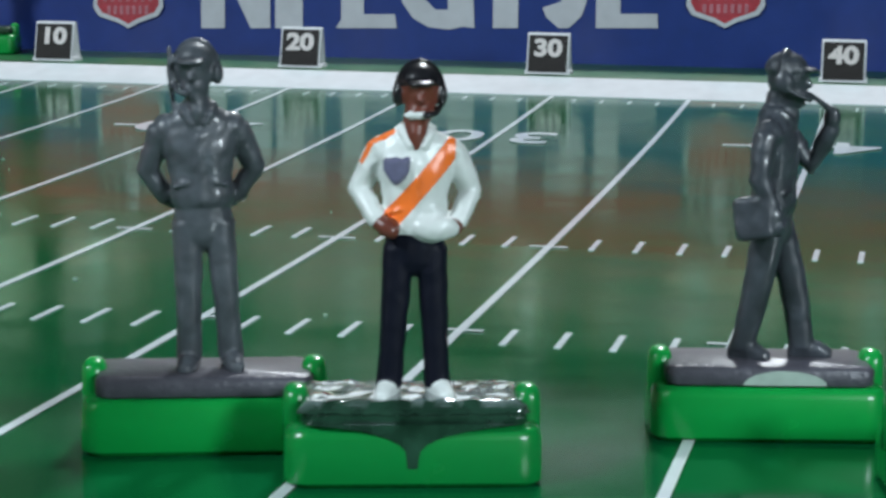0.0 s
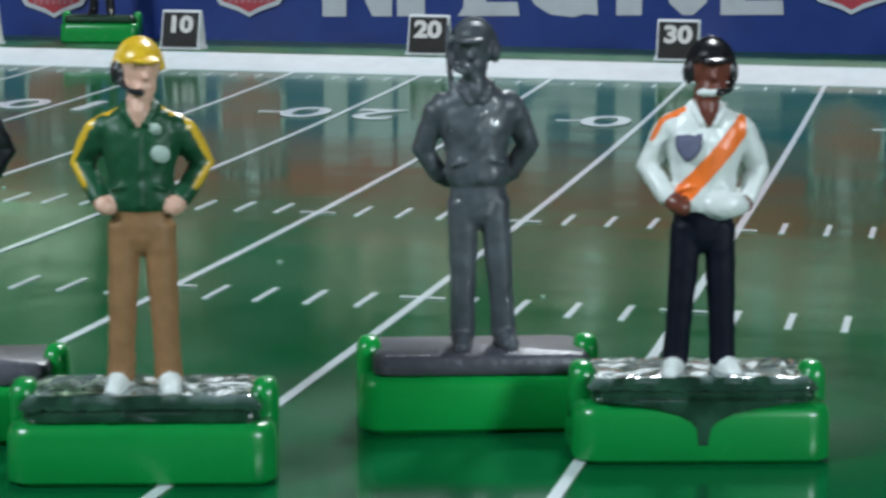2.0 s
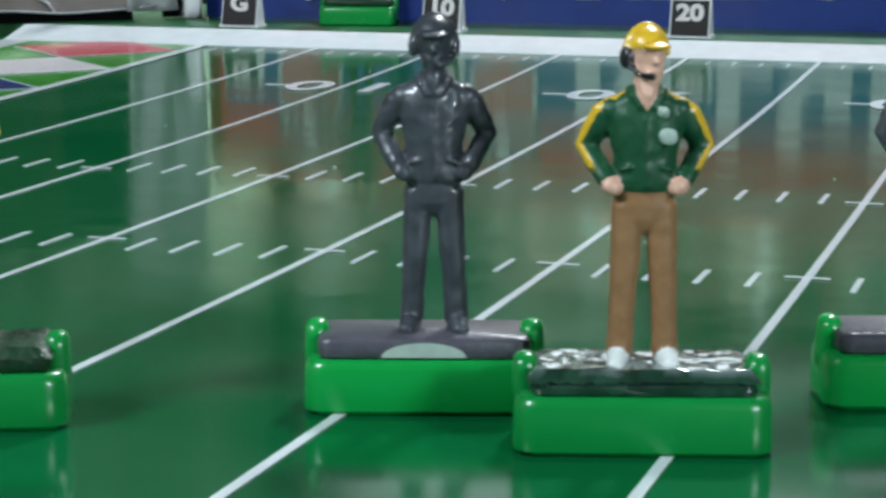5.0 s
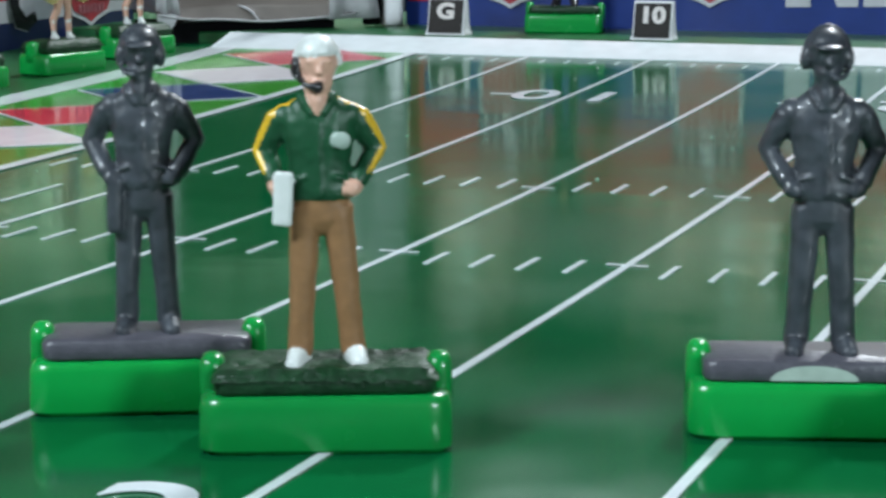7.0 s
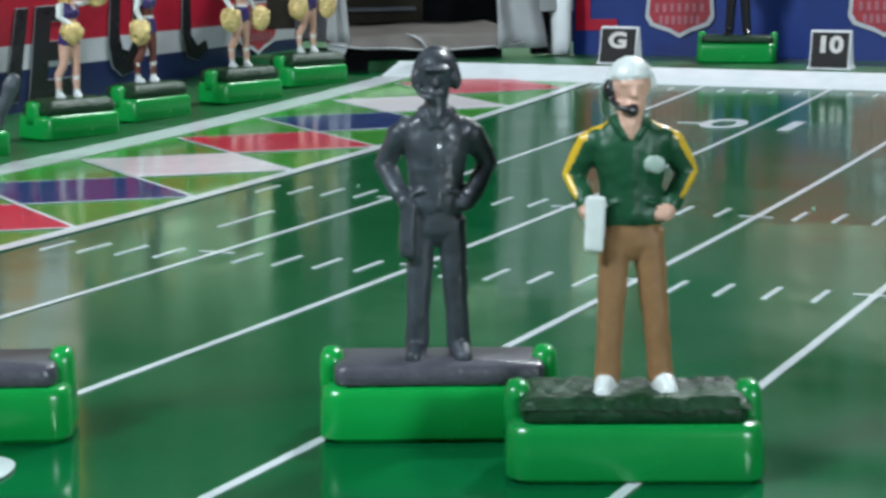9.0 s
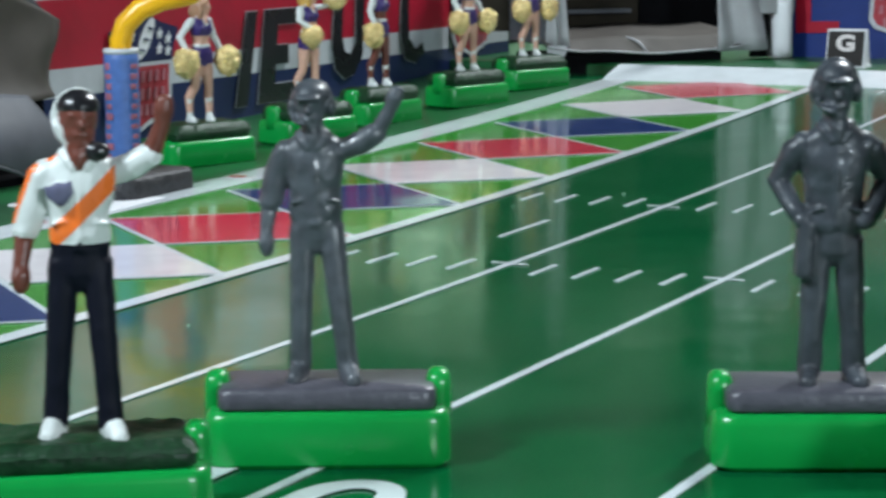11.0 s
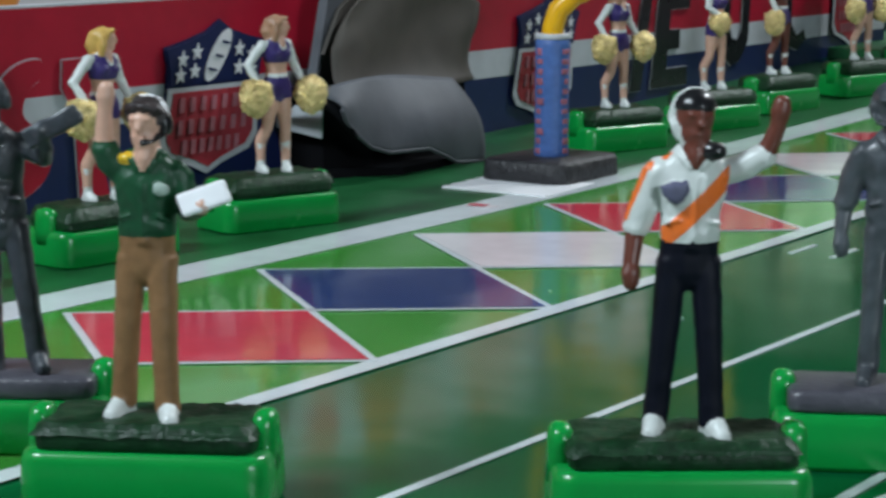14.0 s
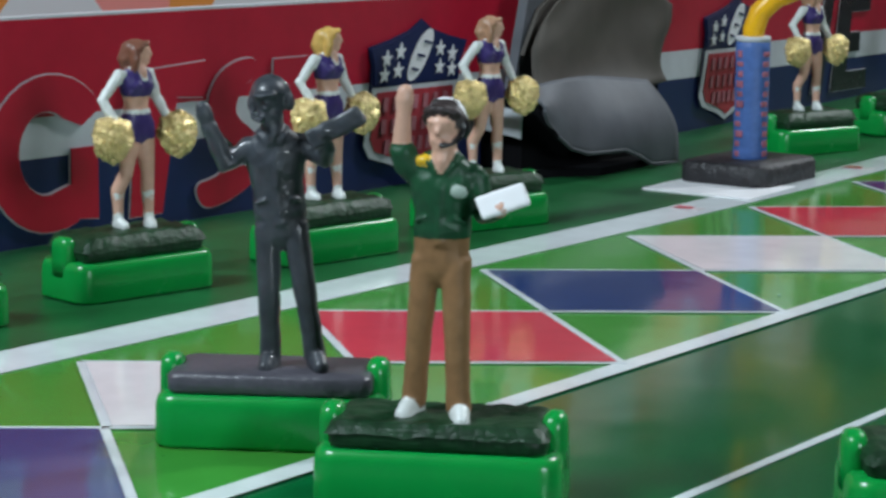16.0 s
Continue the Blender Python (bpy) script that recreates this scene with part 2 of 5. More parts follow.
def box(bm, lo, hi, mat=0, bevel=0.0, seg=2):
    r = bmesh.ops.create_cube(bm, size=1)
    vs = r["verts"]
    for v in vs:
        v.co = Vector([lo[i] + (v.co[i] + 0.5) * (hi[i] - lo[i]) for i in range(3)])
    fs = {f for v in vs for f in v.link_faces}
    for f in fs:
        f.material_index = mat
    if bevel:
        es = {e for f in fs for e in f.edges}
        g = bmesh.ops.bevel(bm, geom=list(es), offset=bevel, segments=seg, profile=0.5, affect="EDGES")
        for f in g["faces"]:
            f.material_index = mat
    return vs


def prism(bm, outline, z0, z1, mat=0):
    """A closed outline in x, y pulled up from z0 to z1."""
    a = [bm.verts.new((x, y, z0)) for x, y in outline]
    b = [bm.verts.new((x, y, z1)) for x, y in outline]
    n = len(outline)
    fs = [bm.faces.new(b), bm.faces.new(a[::-1])]
    for i in range(n):
        fs.append(bm.faces.new((a[i], a[(i + 1) % n], b[(i + 1) % n], b[i])))
    for f in fs:
        f.material_index = mat
    return a + b


def rounded(lx, ly, r, seg=6):
    pts = []
    for cx, cy, a0 in ((lx / 2 - r, ly / 2 - r, 0), (-lx / 2 + r, ly / 2 - r, 90), (-lx / 2 + r, -ly / 2 + r, 180), (lx / 2 - r, -ly / 2 + r, 270)):
        for i in range(seg + 1):
            a = radians(a0 + 90 * i / seg)
            pts.append((cx + r * math.cos(a), cy + r * math.sin(a)))
    return pts


def loft(bm, rings, mat=0, cap=True):
    """Skin over rings of equally many points."""
    vs = [[bm.verts.new(p) for p in ring] for ring in rings]
    n = len(rings[0])
    for a, b in zip(vs, vs[1:]):
        for i in range(n):
            bm.faces.new((a[i], a[(i + 1) % n], b[(i + 1) % n], b[i])).material_index = mat
    if cap:
        bm.faces.new(vs[0][::-1]).material_index = mat
        bm.faces.new(vs[-1]).material_index = mat
    return vs


def oval(c, rx, ry, n=14, power=2.3):
    """A level ring, a little squarer than an ellipse."""
    out = []
    for i in range(n):
        a = 2 * math.pi * i / n
        ca, sa = math.cos(a), math.sin(a)
        out.append((c[0] + rx * math.copysign(abs(ca) ** (2 / power), ca), c[1] + ry * math.copysign(abs(sa) ** (2 / power), sa), c[2]))
    return out


def tube(bm, pts, radii, mat=0, n=10):
    """A tapered round limb through points, closed by small domes."""
    pts = [Vector(p) for p in pts]
    first, last = (pts[0] - pts[1]).normalized(), (pts[-1] - pts[-2]).normalized()
    pts = [pts[0] + first * radii[0] * 0.6] + pts + [pts[-1] + last * radii[-1] * 0.6]
    radii = [radii[0] * 0.55] + list(radii) + [radii[-1] * 0.55]
    rings = []
    side = None
    for i, p in enumerate(pts):
        d = (pts[min(i + 1, len(pts) - 1)] - pts[max(i - 1, 0)]).normalized()
        if side is None:
            side = d.orthogonal().normalized()
        side = (side - d * side.dot(d)).normalized()
        up = d.cross(side)
        rings.append([p + radii[i] * (side * math.cos(2 * math.pi * k / n) + up * math.sin(2 * math.pi * k / n)) for k in range(n)])
    loft(bm, rings, mat)


def ball(bm, c, r, mat=0, turn=None, u=14, v=9, keep=None):
    """An ellipsoid; keep: only the part above this height of the unit ball."""
    g = bmesh.ops.create_uvsphere(bm, u_segments=u, v_segments=v, radius=1)
    vs = g["verts"]
    if keep is not None:
        for w in vs:
            w.co.z = max(w.co.z, keep)
    m = Matrix.Translation(c) @ (turn if turn else Matrix.Identity(4)) @ Matrix.Diagonal((*r, 1))
    fs = {f for w in vs for f in w.link_faces}
    for w in vs:
        w.co = m @ w.co
    for f in fs:
        f.material_index = mat


def slab(bm, c, size, turn, mat=0, bevel=0.25):
    before = set(bm.verts)
    box(bm, [-s / 2 for s in size], [s / 2 for s in size], mat, bevel)
    m = Matrix.Translation(c) @ turn
    for v in bm.verts:
        if v not in before:
            v.co = m @ v.co


def turned(x=0, y=0, z=0):
    return Euler((radians(x), radians(y), radians(z))).to_matrix().to_4x4()


def bend(bm):
    """Lay a flat print onto the bent board."""
    for i in range(2, 21):
        y = 0.03 * i
        geom = list(bm.verts) + list(bm.edges) + list(bm.faces)
        bmesh.ops.bisect_plane(bm, geom=geom, plane_co=(0, y, 0), plane_no=(0, 1, 0))
    for v in bm.verts:
        v.co.z += sag(v.co.y)


def quad_strip(name, pts, mat, parent, z, label="", thick=0.0001):
    bm = bmesh.new()
    prism(bm, pts, z - thick, z)
    bend(bm)
    return part(name, bm, mat, parent, label, smooth=False)


def letters(name, text, mat, parent, size, m, thick=0.0002, bold=0.0):
    """Writing in the built-in font, as a mesh."""
    cu = bpy.data.curves.new(name, "FONT")
    cu.body, cu.size, cu.align_x, cu.align_y, cu.extrude = text, size, "CENTER", "CENTER", thick / 2
    cu.offset = bold if bold else size * 0.012
    tmp = new(name, cu)
    bpy.context.view_layer.update()
    me = bpy.data.meshes.new_from_object(tmp.evaluated_get(bpy.context.evaluated_depsgraph_get()))
    bpy.data.objects.remove(tmp)
    me.materials.clear()
    me.materials.append(mat)
    ob = new(name, me)
    ob.parent = parent
    ob.matrix_basis = m
    return ob


# ---- room round the table ----
def room():
    for name, lo, hi, mat in (
        ("wall_north", (-2.6, 3.0, -0.8), (3.4, 3.1, 1.9), M_ROOM), ("wall_south", (-2.6, -2.1, -0.8), (3.4, -2.0, 1.9), M_ROOM),
        ("wall_west", (-2.7, -2.1, -0.8), (-2.6, 3.1, 1.9), M_ROOM), ("wall_east", (3.4, -2.1, -0.8), (3.5, 3.1, 1.9), M_ROOM),
        ("floor", (-2.7, -2.1, -0.9), (3.5, 3.1, -0.8), M_WOOD), ("ceiling", (-2.7, -2.1, 1.9), (3.5, 3.1, 2.0), M_CEIL),
    ):
        bm = bmesh.new()
        box(bm, lo, hi)
        tagged(link(name, bm, mat, smooth=False), "plain painted " + name.split("_")[0] + " of the room", name.split("_")[0], kind="structure")
    # Added unseen hangings; the glossy board mirrors their streaks.
    for name, x0, x1, y0, y1, top, mat in (("curtain", -2.5, 3.3, 2.93, 2.97, 0.62, M_MIRRORSTREAK), ("curtain", -2.57, -2.53, -1.9, 2.9, 0.62, M_MIRRORSTREAK), ("curtain", -2.45, -0.86, 2.80, 2.84, 1.45, M_MIRRORGREEN), ("curtain", -0.83, -0.30, 2.80, 2.84, 1.45, M_MIRRORSTREAK)):
        bm = bmesh.new()
        n = 90 if max(x1 - x0, y1 - y0) > 1 else 24
        along = x1 - x0 > 0.1
        pts = []
        for z in (-0.75, top):
            row = []
            for i in range(n + 1):
                q = i / n
                fold = 0.03 * math.sin(i * 1.9) + 0.012 * math.sin(i * 0.7)
                row.append((x0 + (x1 - x0) * q, y0 - fold, z) if along else (x0 + fold, y0 + (y1 - y0) * q, z))
            pts.append(row)
        lo, hi = [[bm.verts.new(p) for p in row] for row in pts]
        fs = [bm.faces.new((lo[i], lo[i + 1], hi[i + 1], hi[i])) for i in range(n)]
        bmesh.ops.solidify(bm, geom=fs, thickness=0.004)
        tagged(link(name, bm, mat), "unseen streaked curtain added for the board to mirror" if mat == M_MIRRORSTREAK else "unseen green-grey curtain added for the board to mirror", "curtain")
    t = empty("table", pose(0.45, 0.25, -0.8), "wooden table that carries the game board", "table")
    bm = bmesh.new()
    box(bm, (-1.0, -0.6, 0.742), (1.0, 0.75, 0.78), bevel=0.006)
    part("tabletop", bm, M_WOOD, t)
    for x in (-0.9, 0.9):
        for y in (-0.5, 0.65):
            bm = bmesh.new()
            box(bm, (x - 0.03, y - 0.03, 0.0), (x + 0.03, y + 0.03, 0.742), bevel=0.004)
            part("leg", bm, M_WOOD, t)


room()


# ---- the board ----
def field():
    bm = bmesh.new()
    box(bm, (-0.19, -0.22, -0.02), (1.16, 0.6000, 0.0))
    bend(bm)
    board = tagged(link("ground", bm, M_FIELD, smooth=False), "glossy printed green football field board", "game board", kind="structure")
    bm = bmesh.new()
    box(bm, (-0.19, 0.6005, -0.02), (1.16, 0.76, APRON), bevel=0.0008)
    tagged(link("pavement", bm, M_APRON), "raised green rim of the board behind the side line", "apron", kind="structure")
    # white slope of the far side line, up to the rim
    bm = bmesh.new()
    vs = [bm.verts.new(p) for p in ((LINE_OUT, SIDE, sag(SIDE) + 0.0003), (1.16, SIDE, sag(SIDE) + 0.0003), (1.16, 0.6004, APRON + 0.0002), (LINE_OUT, 0.6004, APRON + 0.0002))]
    lo = [bm.verts.new(v.co - Vector((0, 0, 0.0025))) for v in vs]
    bm.faces.new(vs)
    for i in range(4):
        bm.faces.new((vs[i], lo[i], lo[(i + 1) % 4], vs[(i + 1) % 4]))
    bm.faces.new(lo[::-1])
    bmesh.ops.recalc_face_normals(bm, faces=bm.faces)
    part("side_line", bm, M_LINE, board, "broad white side line", smooth=False)
    rect = lambda x0, y0, x1, y1: [(x0, y0), (x1, y0), (x1, y1), (x0, y1)]
    e = 0.0002
    for i in range(1, 20):
        x = i * YARD5
        quad_strip("yard_line", rect(x - 0.00085, NEAR_SIDE, x + 0.00085, SIDE), M_LINE, board, e)
    quad_strip("goal_line", rect(GOAL_IN, NEAR_SIDE, GOAL_OUT, SIDE), M_LINE, board, 2 * e, "broad white goal line")
    quad_strip("back_line", rect(LINE_OUT, -0.2, LINE_IN, SIDE), M_LINE, board, 2 * e, "broad white end line")
    quad_strip("near_side_line", rect(LINE_IN, NEAR_SIDE - 0.06, 1.16, NEAR_SIDE), M_LINE, board, e)
    quad_strip("end_apron", rect(-0.1895, -0.2195, LINE_OUT, SIDE), M_APRON, board, e, "matt green strip behind the end line")
    # end zone with diamonds
    quad_strip("end_zone", rect(LINE_IN, NEAR_SIDE, GOAL_IN, SIDE), M_ENDGREEN, board, e, "light green end zone")
    colours = (M_RED, M_BLUE, M_PINKWHITE)
    w = 0.00055
    for k in range(-3, 10):
        yc = GOAL0 + k * GOAL_STEP
        h = GOAL_STEP / 2
        x0, x1 = TIP_BACK, TIP_GOAL
        xm = (x0 + x1) / 2
        if yc + h > SIDE:
            # the last one is cut by the side line
            for out, mat, lift in ((1.0, M_LINE, 2 * e), (0.955, colours[k % 3], 3 * e)):
                hx, hh = (x1 - x0) / 2 * out, h * out
                cut = hx * (1 - (SIDE - yc) / hh)
                quad_strip("diamond", [(xm - hx, yc), (xm, yc - hh), (xm + hx, yc), (xm + cut, SIDE - 0.0002), (xm - cut, SIDE - 0.0002)], mat, board, lift)
            continue
        quad_strip("diamond_border", [(x0, yc), (xm, yc - h), (x1, yc), (xm, yc + h)], M_LINE, board, 2 * e)
        s = 0.955
        quad_strip("diamond", [(xm + (x0 - xm) * s, yc), (xm, yc - h * s), (xm + (x1 - xm) * s, yc), (xm, yc + h * s)], colours[k % 3], board, 3 * e)
        # the arms of the lattice that run on to the lines
        for sx, sy in ((1, 1), (1, -1), (-1, 1), (-1, -1)):
            xe = x1 if sx > 0 else x0
            a, b = Vector((xm, yc + sy * h)), Vector((xe, yc + sy * 2 * h))
            n = (b - a).orthogonal().normalized() * w
            if b.y < SIDE:
                quad_strip("lattice_line", [tuple(a - n), tuple(b - n), tuple(b + n), tuple(a + n)], M_LINE, board, 2.5 * e)
    for x, y in ((-0.0908, 0.2068), (-0.0860, 0.3000)):
        quad_strip("red_mark", rect(LINE_IN - 0.0115, y - 0.0022, LINE_IN - 0.0030, y + 0.0022), M_PINKWHITE, board, 3 * e)
        quad_strip("red_mark", rect(LINE_IN - 0.0105, y - 0.0015, LINE_IN - 0.0060, y + 0.0015), M_RED, board, 4 * e, "small red print")
    # yard ticks of both hash rows and of the side lines
    bm = bmesh.new()
    for row, c in ((ROW_NEAR, ROW_NEAR - 0.004), (ROW_FAR, ROW_FAR + 0.005)):
        for i in range(1, 100):
            x = i * YARD5 / 5
            if i % 5:
                prism(bm, rect(x - 0.0006, c - 0.0066, x + 0.0006, c + 0.0066), 0, e)
    for i in range(1, 100):
        x = i * YARD5 / 5
        if i % 5:
            prism(bm, rect(x - 0.0005, SIDE - 0.015, x + 0.0005, SIDE - 0.008), 0, e)
    bend(bm)
    t = part("yard_ticks", bm, M_LINE, board, "short white yard ticks", smooth=False)
    t["kind"] = "stuff"
    for row in (ROW_NEAR, ROW_FAR):
        for i in range(1, 20):
            x = i * YARD5
            quad_strip("hash_bar", rect(x - 0.0043, row - 0.0006, x + 0.0043, row + 0.0006), M_LINE, board, 1.5 * e)
    quad_strip("conversion_mark", rect(0.0298, MID - 0.0130, 0.0312, MID + 0.0150), M_LINE, board, e)
    for i, txt in enumerate(("10", "20", "30", "40", "50")):
        x = (i + 1) * 2 * YARD5
        for y, turn, s in ((0.4785, 180, -1), (2 * MID - 0.4785 + 0.001, 0, 1)):
            letters("field_number", txt[0], M_LINE, board, 0.033, Matrix.Translation((x - s * 0.0115, y, 1.5 * e + sag(y))) @ turned(1.75 if turn else 0) @ turned(0, 0, turn))
            letters("field_number", txt[1], M_LINE, board, 0.033, Matrix.Translation((x + s * 0.0115, y, 1.5 * e + sag(y))) @ turned(1.75 if turn else 0) @ turned(0, 0, turn))
            if txt != "50":
                quad_strip("field_arrow", rect(x - 0.0275, y - 0.0022, x - 0.0188, y + 0.0002), M_LINE, board, e)
    # lint and crumbs lying on the lacquer
    rnd = random.Random(8)
    bm = bmesh.new()
    for i in range(20):
        x, y, a, r = rnd.uniform(-0.02, 0.5), rnd.uniform(0.0, 0.45), rnd.uniform(0, 6.28), rnd.uniform(0.0002, 0.0006)
        c, d = math.cos(a) * r, math.sin(a) * r
        prism(bm, [(x - c, y - d), (x + d * 0.3, y - c * 0.3), (x + c, y + d), (x - d * 0.3, y + c * 0.3)], 0.0, 0.0005)
    bend(bm)
    t = part("lint", bm, M_PALE, board, "pale specks of lint", smooth=False)
    t["kind"] = "stuff"
    return board


field()


# ---- banners ----
def upright(outline, depth, place):
    """A flat shape in x, z of its own, thick towards the back, set by a function (u, w, d) -> point."""
    bm = bmesh.new()
    a = [bm.verts.new(place(u, w, 0)) for u, w in outline]
    b = [bm.verts.new(place(u, w, depth)) for u, w in outline]
    n = len(outline)
    bm.faces.new(a)
    bm.faces.new(b[::-1])
    for i in range(n):
        bm.faces.new((a[i], b[i], b[(i + 1) % n], a[(i + 1) % n]))
    bmesh.ops.recalc_face_normals(bm, faces=bm.faces)
    return bm


def shield_outline(c, z0, w, h):
    """Crest with a pointed foot and three points on top."""
    half = [(0, z0), (w * 0.14, z0 + h * 0.06), (w * 0.40, z0 + h * 0.13), (w * 0.47, z0 + h * 0.22), (w * 0.44, z0 + h * 0.5),
            (w * 0.45, z0 + h * 0.72), (w * 0.5, z0 + h * 0.84), (w * 0.30, z0 + h * 0.88), (w * 0.12, z0 + h * 0.93), (0, z0 + h)]
    return [(c + u, v) for u, v in half] + [(c - u, v) for u, v in half[-2:0:-1]]


def star(c, z, r):
    return [(c + (r if i % 2 == 0 else r * 0.42) * math.sin(math.pi * i / 5), z + (r if i % 2 == 0 else r * 0.42) * math.cos(math.pi * i / 5)) for i in range(10)]


def crest(parent, place, c, z0, w, h):
    s = part("crest", upright(shield_outline(c, z0, w, h), 0.0004, lambda u, v, d: place(u, v, 0.0010 - d)), M_WALLNAVY, parent, "red, white and blue crest", smooth=False)
    low = [(u, v) for u, v in shield_outline(c, z0 + h * 0.01, w * 0.985, h * 0.985) if v < z0 + h * 0.56]
    low = sorted([p for p in low if p[0] >= c], key=lambda p: p[1]) + [(c + w * 0.43, z0 + h * 0.58), (c - w * 0.43, z0 + h * 0.58)] + sorted([p for p in low if p[0] < c], key=lambda p: -p[1])
    part("crest_border", upright(low, 0.0003, lambda u, v, d: place(u, v, 0.0013 - d)), M_WALLGREY, s, smooth=False)
    red = [(u, v) for u, v in shield_outline(c, z0 + h * 0.055, w * 0.87, h * 0.92) if v < z0 + h * 0.56]
    red = sorted([p for p in red if p[0] >= c], key=lambda p: p[1]) + [(c + w * 0.385, z0 + h * 0.55), (c - w * 0.385, z0 + h * 0.55)] + sorted([p for p in red if p[0] < c], key=lambda p: -p[1])
    part("crest_red", upright(red, 0.0004, lambda u, v, d: place(u, v, 0.0015 - d)), M_SHIELDRED, s, smooth=False)
    top = [(u, v) for u, v in shield_outline(c, z0, w * 0.96, h * 0.985) if v > z0 + h * 0.60]
    top = [(c - w * 0.42, z0 + h * 0.60), (c + w * 0.42, z0 + h * 0.60)] + sorted(top, key=lambda p: math.atan2(p[1] - z0 - h * 0.6, p[0] - c))
    part("crest_blue", upright(top, 0.0004, lambda u, v, d: place(u, v, 0.0015 - d)), M_WALLNAVY, s, smooth=False)
    for du, dv in ((-0.33, 0.76), (-0.20, 0.80), (-0.34, 0.66), (-0.21, 0.68), (0.33, 0.76), (0.20, 0.80), (0.34, 0.66), (0.21, 0.68)):
        part("star", upright(star(c + du * w, z0 + dv * h, w * 0.055), 0.0003, lambda u, v, d: place(u, v, 0.0019 - d)), M_CARD, s, smooth=False)
    oval_pts = [(c + w * (0.085 * math.cos(a) + 0.075 * math.sin(a)), z0 + h * (0.77 + 0.165 * math.sin(a))) for a in (2 * math.pi * i / 16 for i in range(16))]
    part("crest_oval", upright(oval_pts, 0.0003, lambda u, v, d: place(u, v, 0.0019 - d)), M_CARD, s, smooth=False)
    for k in (-0.07, 0.0, 0.07):
        lace = [(c + w * (0.10 * k / 0.13 + du), z0 + h * (0.77 + k * 1.2 + dv)) for du, dv in ((-0.035, -0.008), (0.035, -0.022), (0.038, -0.006), (-0.032, 0.010))]
        part("lace", upright(lace, 0.0003, lambda u, v, d: place(u, v, 0.0023 - d)), M_WALLNAVY, s, smooth=False)
    for v, ww in ((0.47, 0.34), (0.33, 0.34), (0.20, 0.28)):
        for i in range(-3, 4):
            u = c + i * ww * w / 3.4
            part("bar", upright([(u - w * 0.022, z0 + h * (v - 0.045)), (u + w * 0.022, z0 + h * (v - 0.045)), (u + w * 0.022, z0 + h * (v + 0.045)), (u - w * 0.022, z0 + h * (v + 0.045))], 0.0003, lambda a, b, d: place(a, b, 0.0019 - d)), M_CRESTROW, s, smooth=False)


def far_banner():
    b = new("wall_far_banner")
    tagged(b, "blue advertising banner along the far side", "banner", kind="structure")
    tilt = lambda u: 0.0225 * (u - 0.1)
    at = lambda u, v, d: (u, WALL_Y - d, v + tilt(u))
    back = lambda u, v, d: (u, WALL_Y + d, v + (tilt(u) if v > 0.02 else 0))
    rect = lambda x0, z0, x1, z1: [(x0, z0), (x1, z0), (x1, z1), (x0, z1)]
    part("panel", upright(rect(-0.037, APRON, 1.0, 0.0475), 0.004, back), M_WALLBLUE, b, smooth=False)
    part("top_band", upright(rect(-0.037, 0.0475, 1.0, 0.0705), 0.004, back), M_WALLRED, b, "red upper band", smooth=False)
    z0, z1, f = 0.0244, 0.050, 0.0300
    bars = [rect(0.1302, z0, 0.1404, z1), [(0.1400, z1), (0.1440, z1 - 0.010), (0.1515, z0), (0.1598, z0), (0.1598, z1), (0.1510, z1), (0.1510, z1 - 0.004)],
            rect(0.1620, z0, 0.1736, z1), rect(0.1736, 0.0440, 0.1830, z1),
            [(0.1875, z0), (0.2130, z0), (0.2122, f), (0.1992, f), (0.1992, z1), (0.1898, z1), (0.1898, f - 0.002)],
            [(0.2140, 0.0420), (0.2150, 0.0350), (0.2195, 0.0285), (0.2260, 0.0248), (0.2350, 0.0238), (0.2400, z0 + 0.0006), (0.2449, z0), (0.2442, 0.0400), (0.2340, 0.0400), (0.2340, 0.0318), (0.2290, 0.0318), (0.2245, 0.0360), (0.2240, 0.0440), (0.2260, z1), (0.2170, z1)],
            rect(0.2524, z0, 0.2626, z1),
            [(0.2724, 0.0325), (0.2738, 0.0288), (0.2790, z0), (0.2830, z0), (0.2880, 0.0290), (0.2900, 0.0350), (0.2900, 0.0440), (0.2860, z1), (0.2740, z1), (0.2740, 0.0430), (0.2800, 0.0420), (0.2800, 0.0350)],
            [(0.2938, z0), (0.3185, z0), (0.3180, f), (0.3034, f), (0.3034, z1), (0.2938, z1)]]
    for o in bars:
        part("letter_bar", upright(o, 0.0004, lambda u, v, d: at(u, v, 0.0008 - d)), M_LETTER, b, smooth=False)
    for x in (0.0114, 0.0987, 0.3446, 0.4310):
        crest(b, at, x, 0.0240, 0.033, 0.040)
    part("letter_bar", upright([(-0.0355, 0.0278), (-0.0167, 0.0278), (-0.0167, 0.0325), (-0.029, 0.0325), (-0.029, 0.050), (-0.0355, 0.050)], 0.0004, lambda u, v, d: at(u, v, 0.0008 - d)), M_WALLRED, b, "red letter stroke", smooth=False)


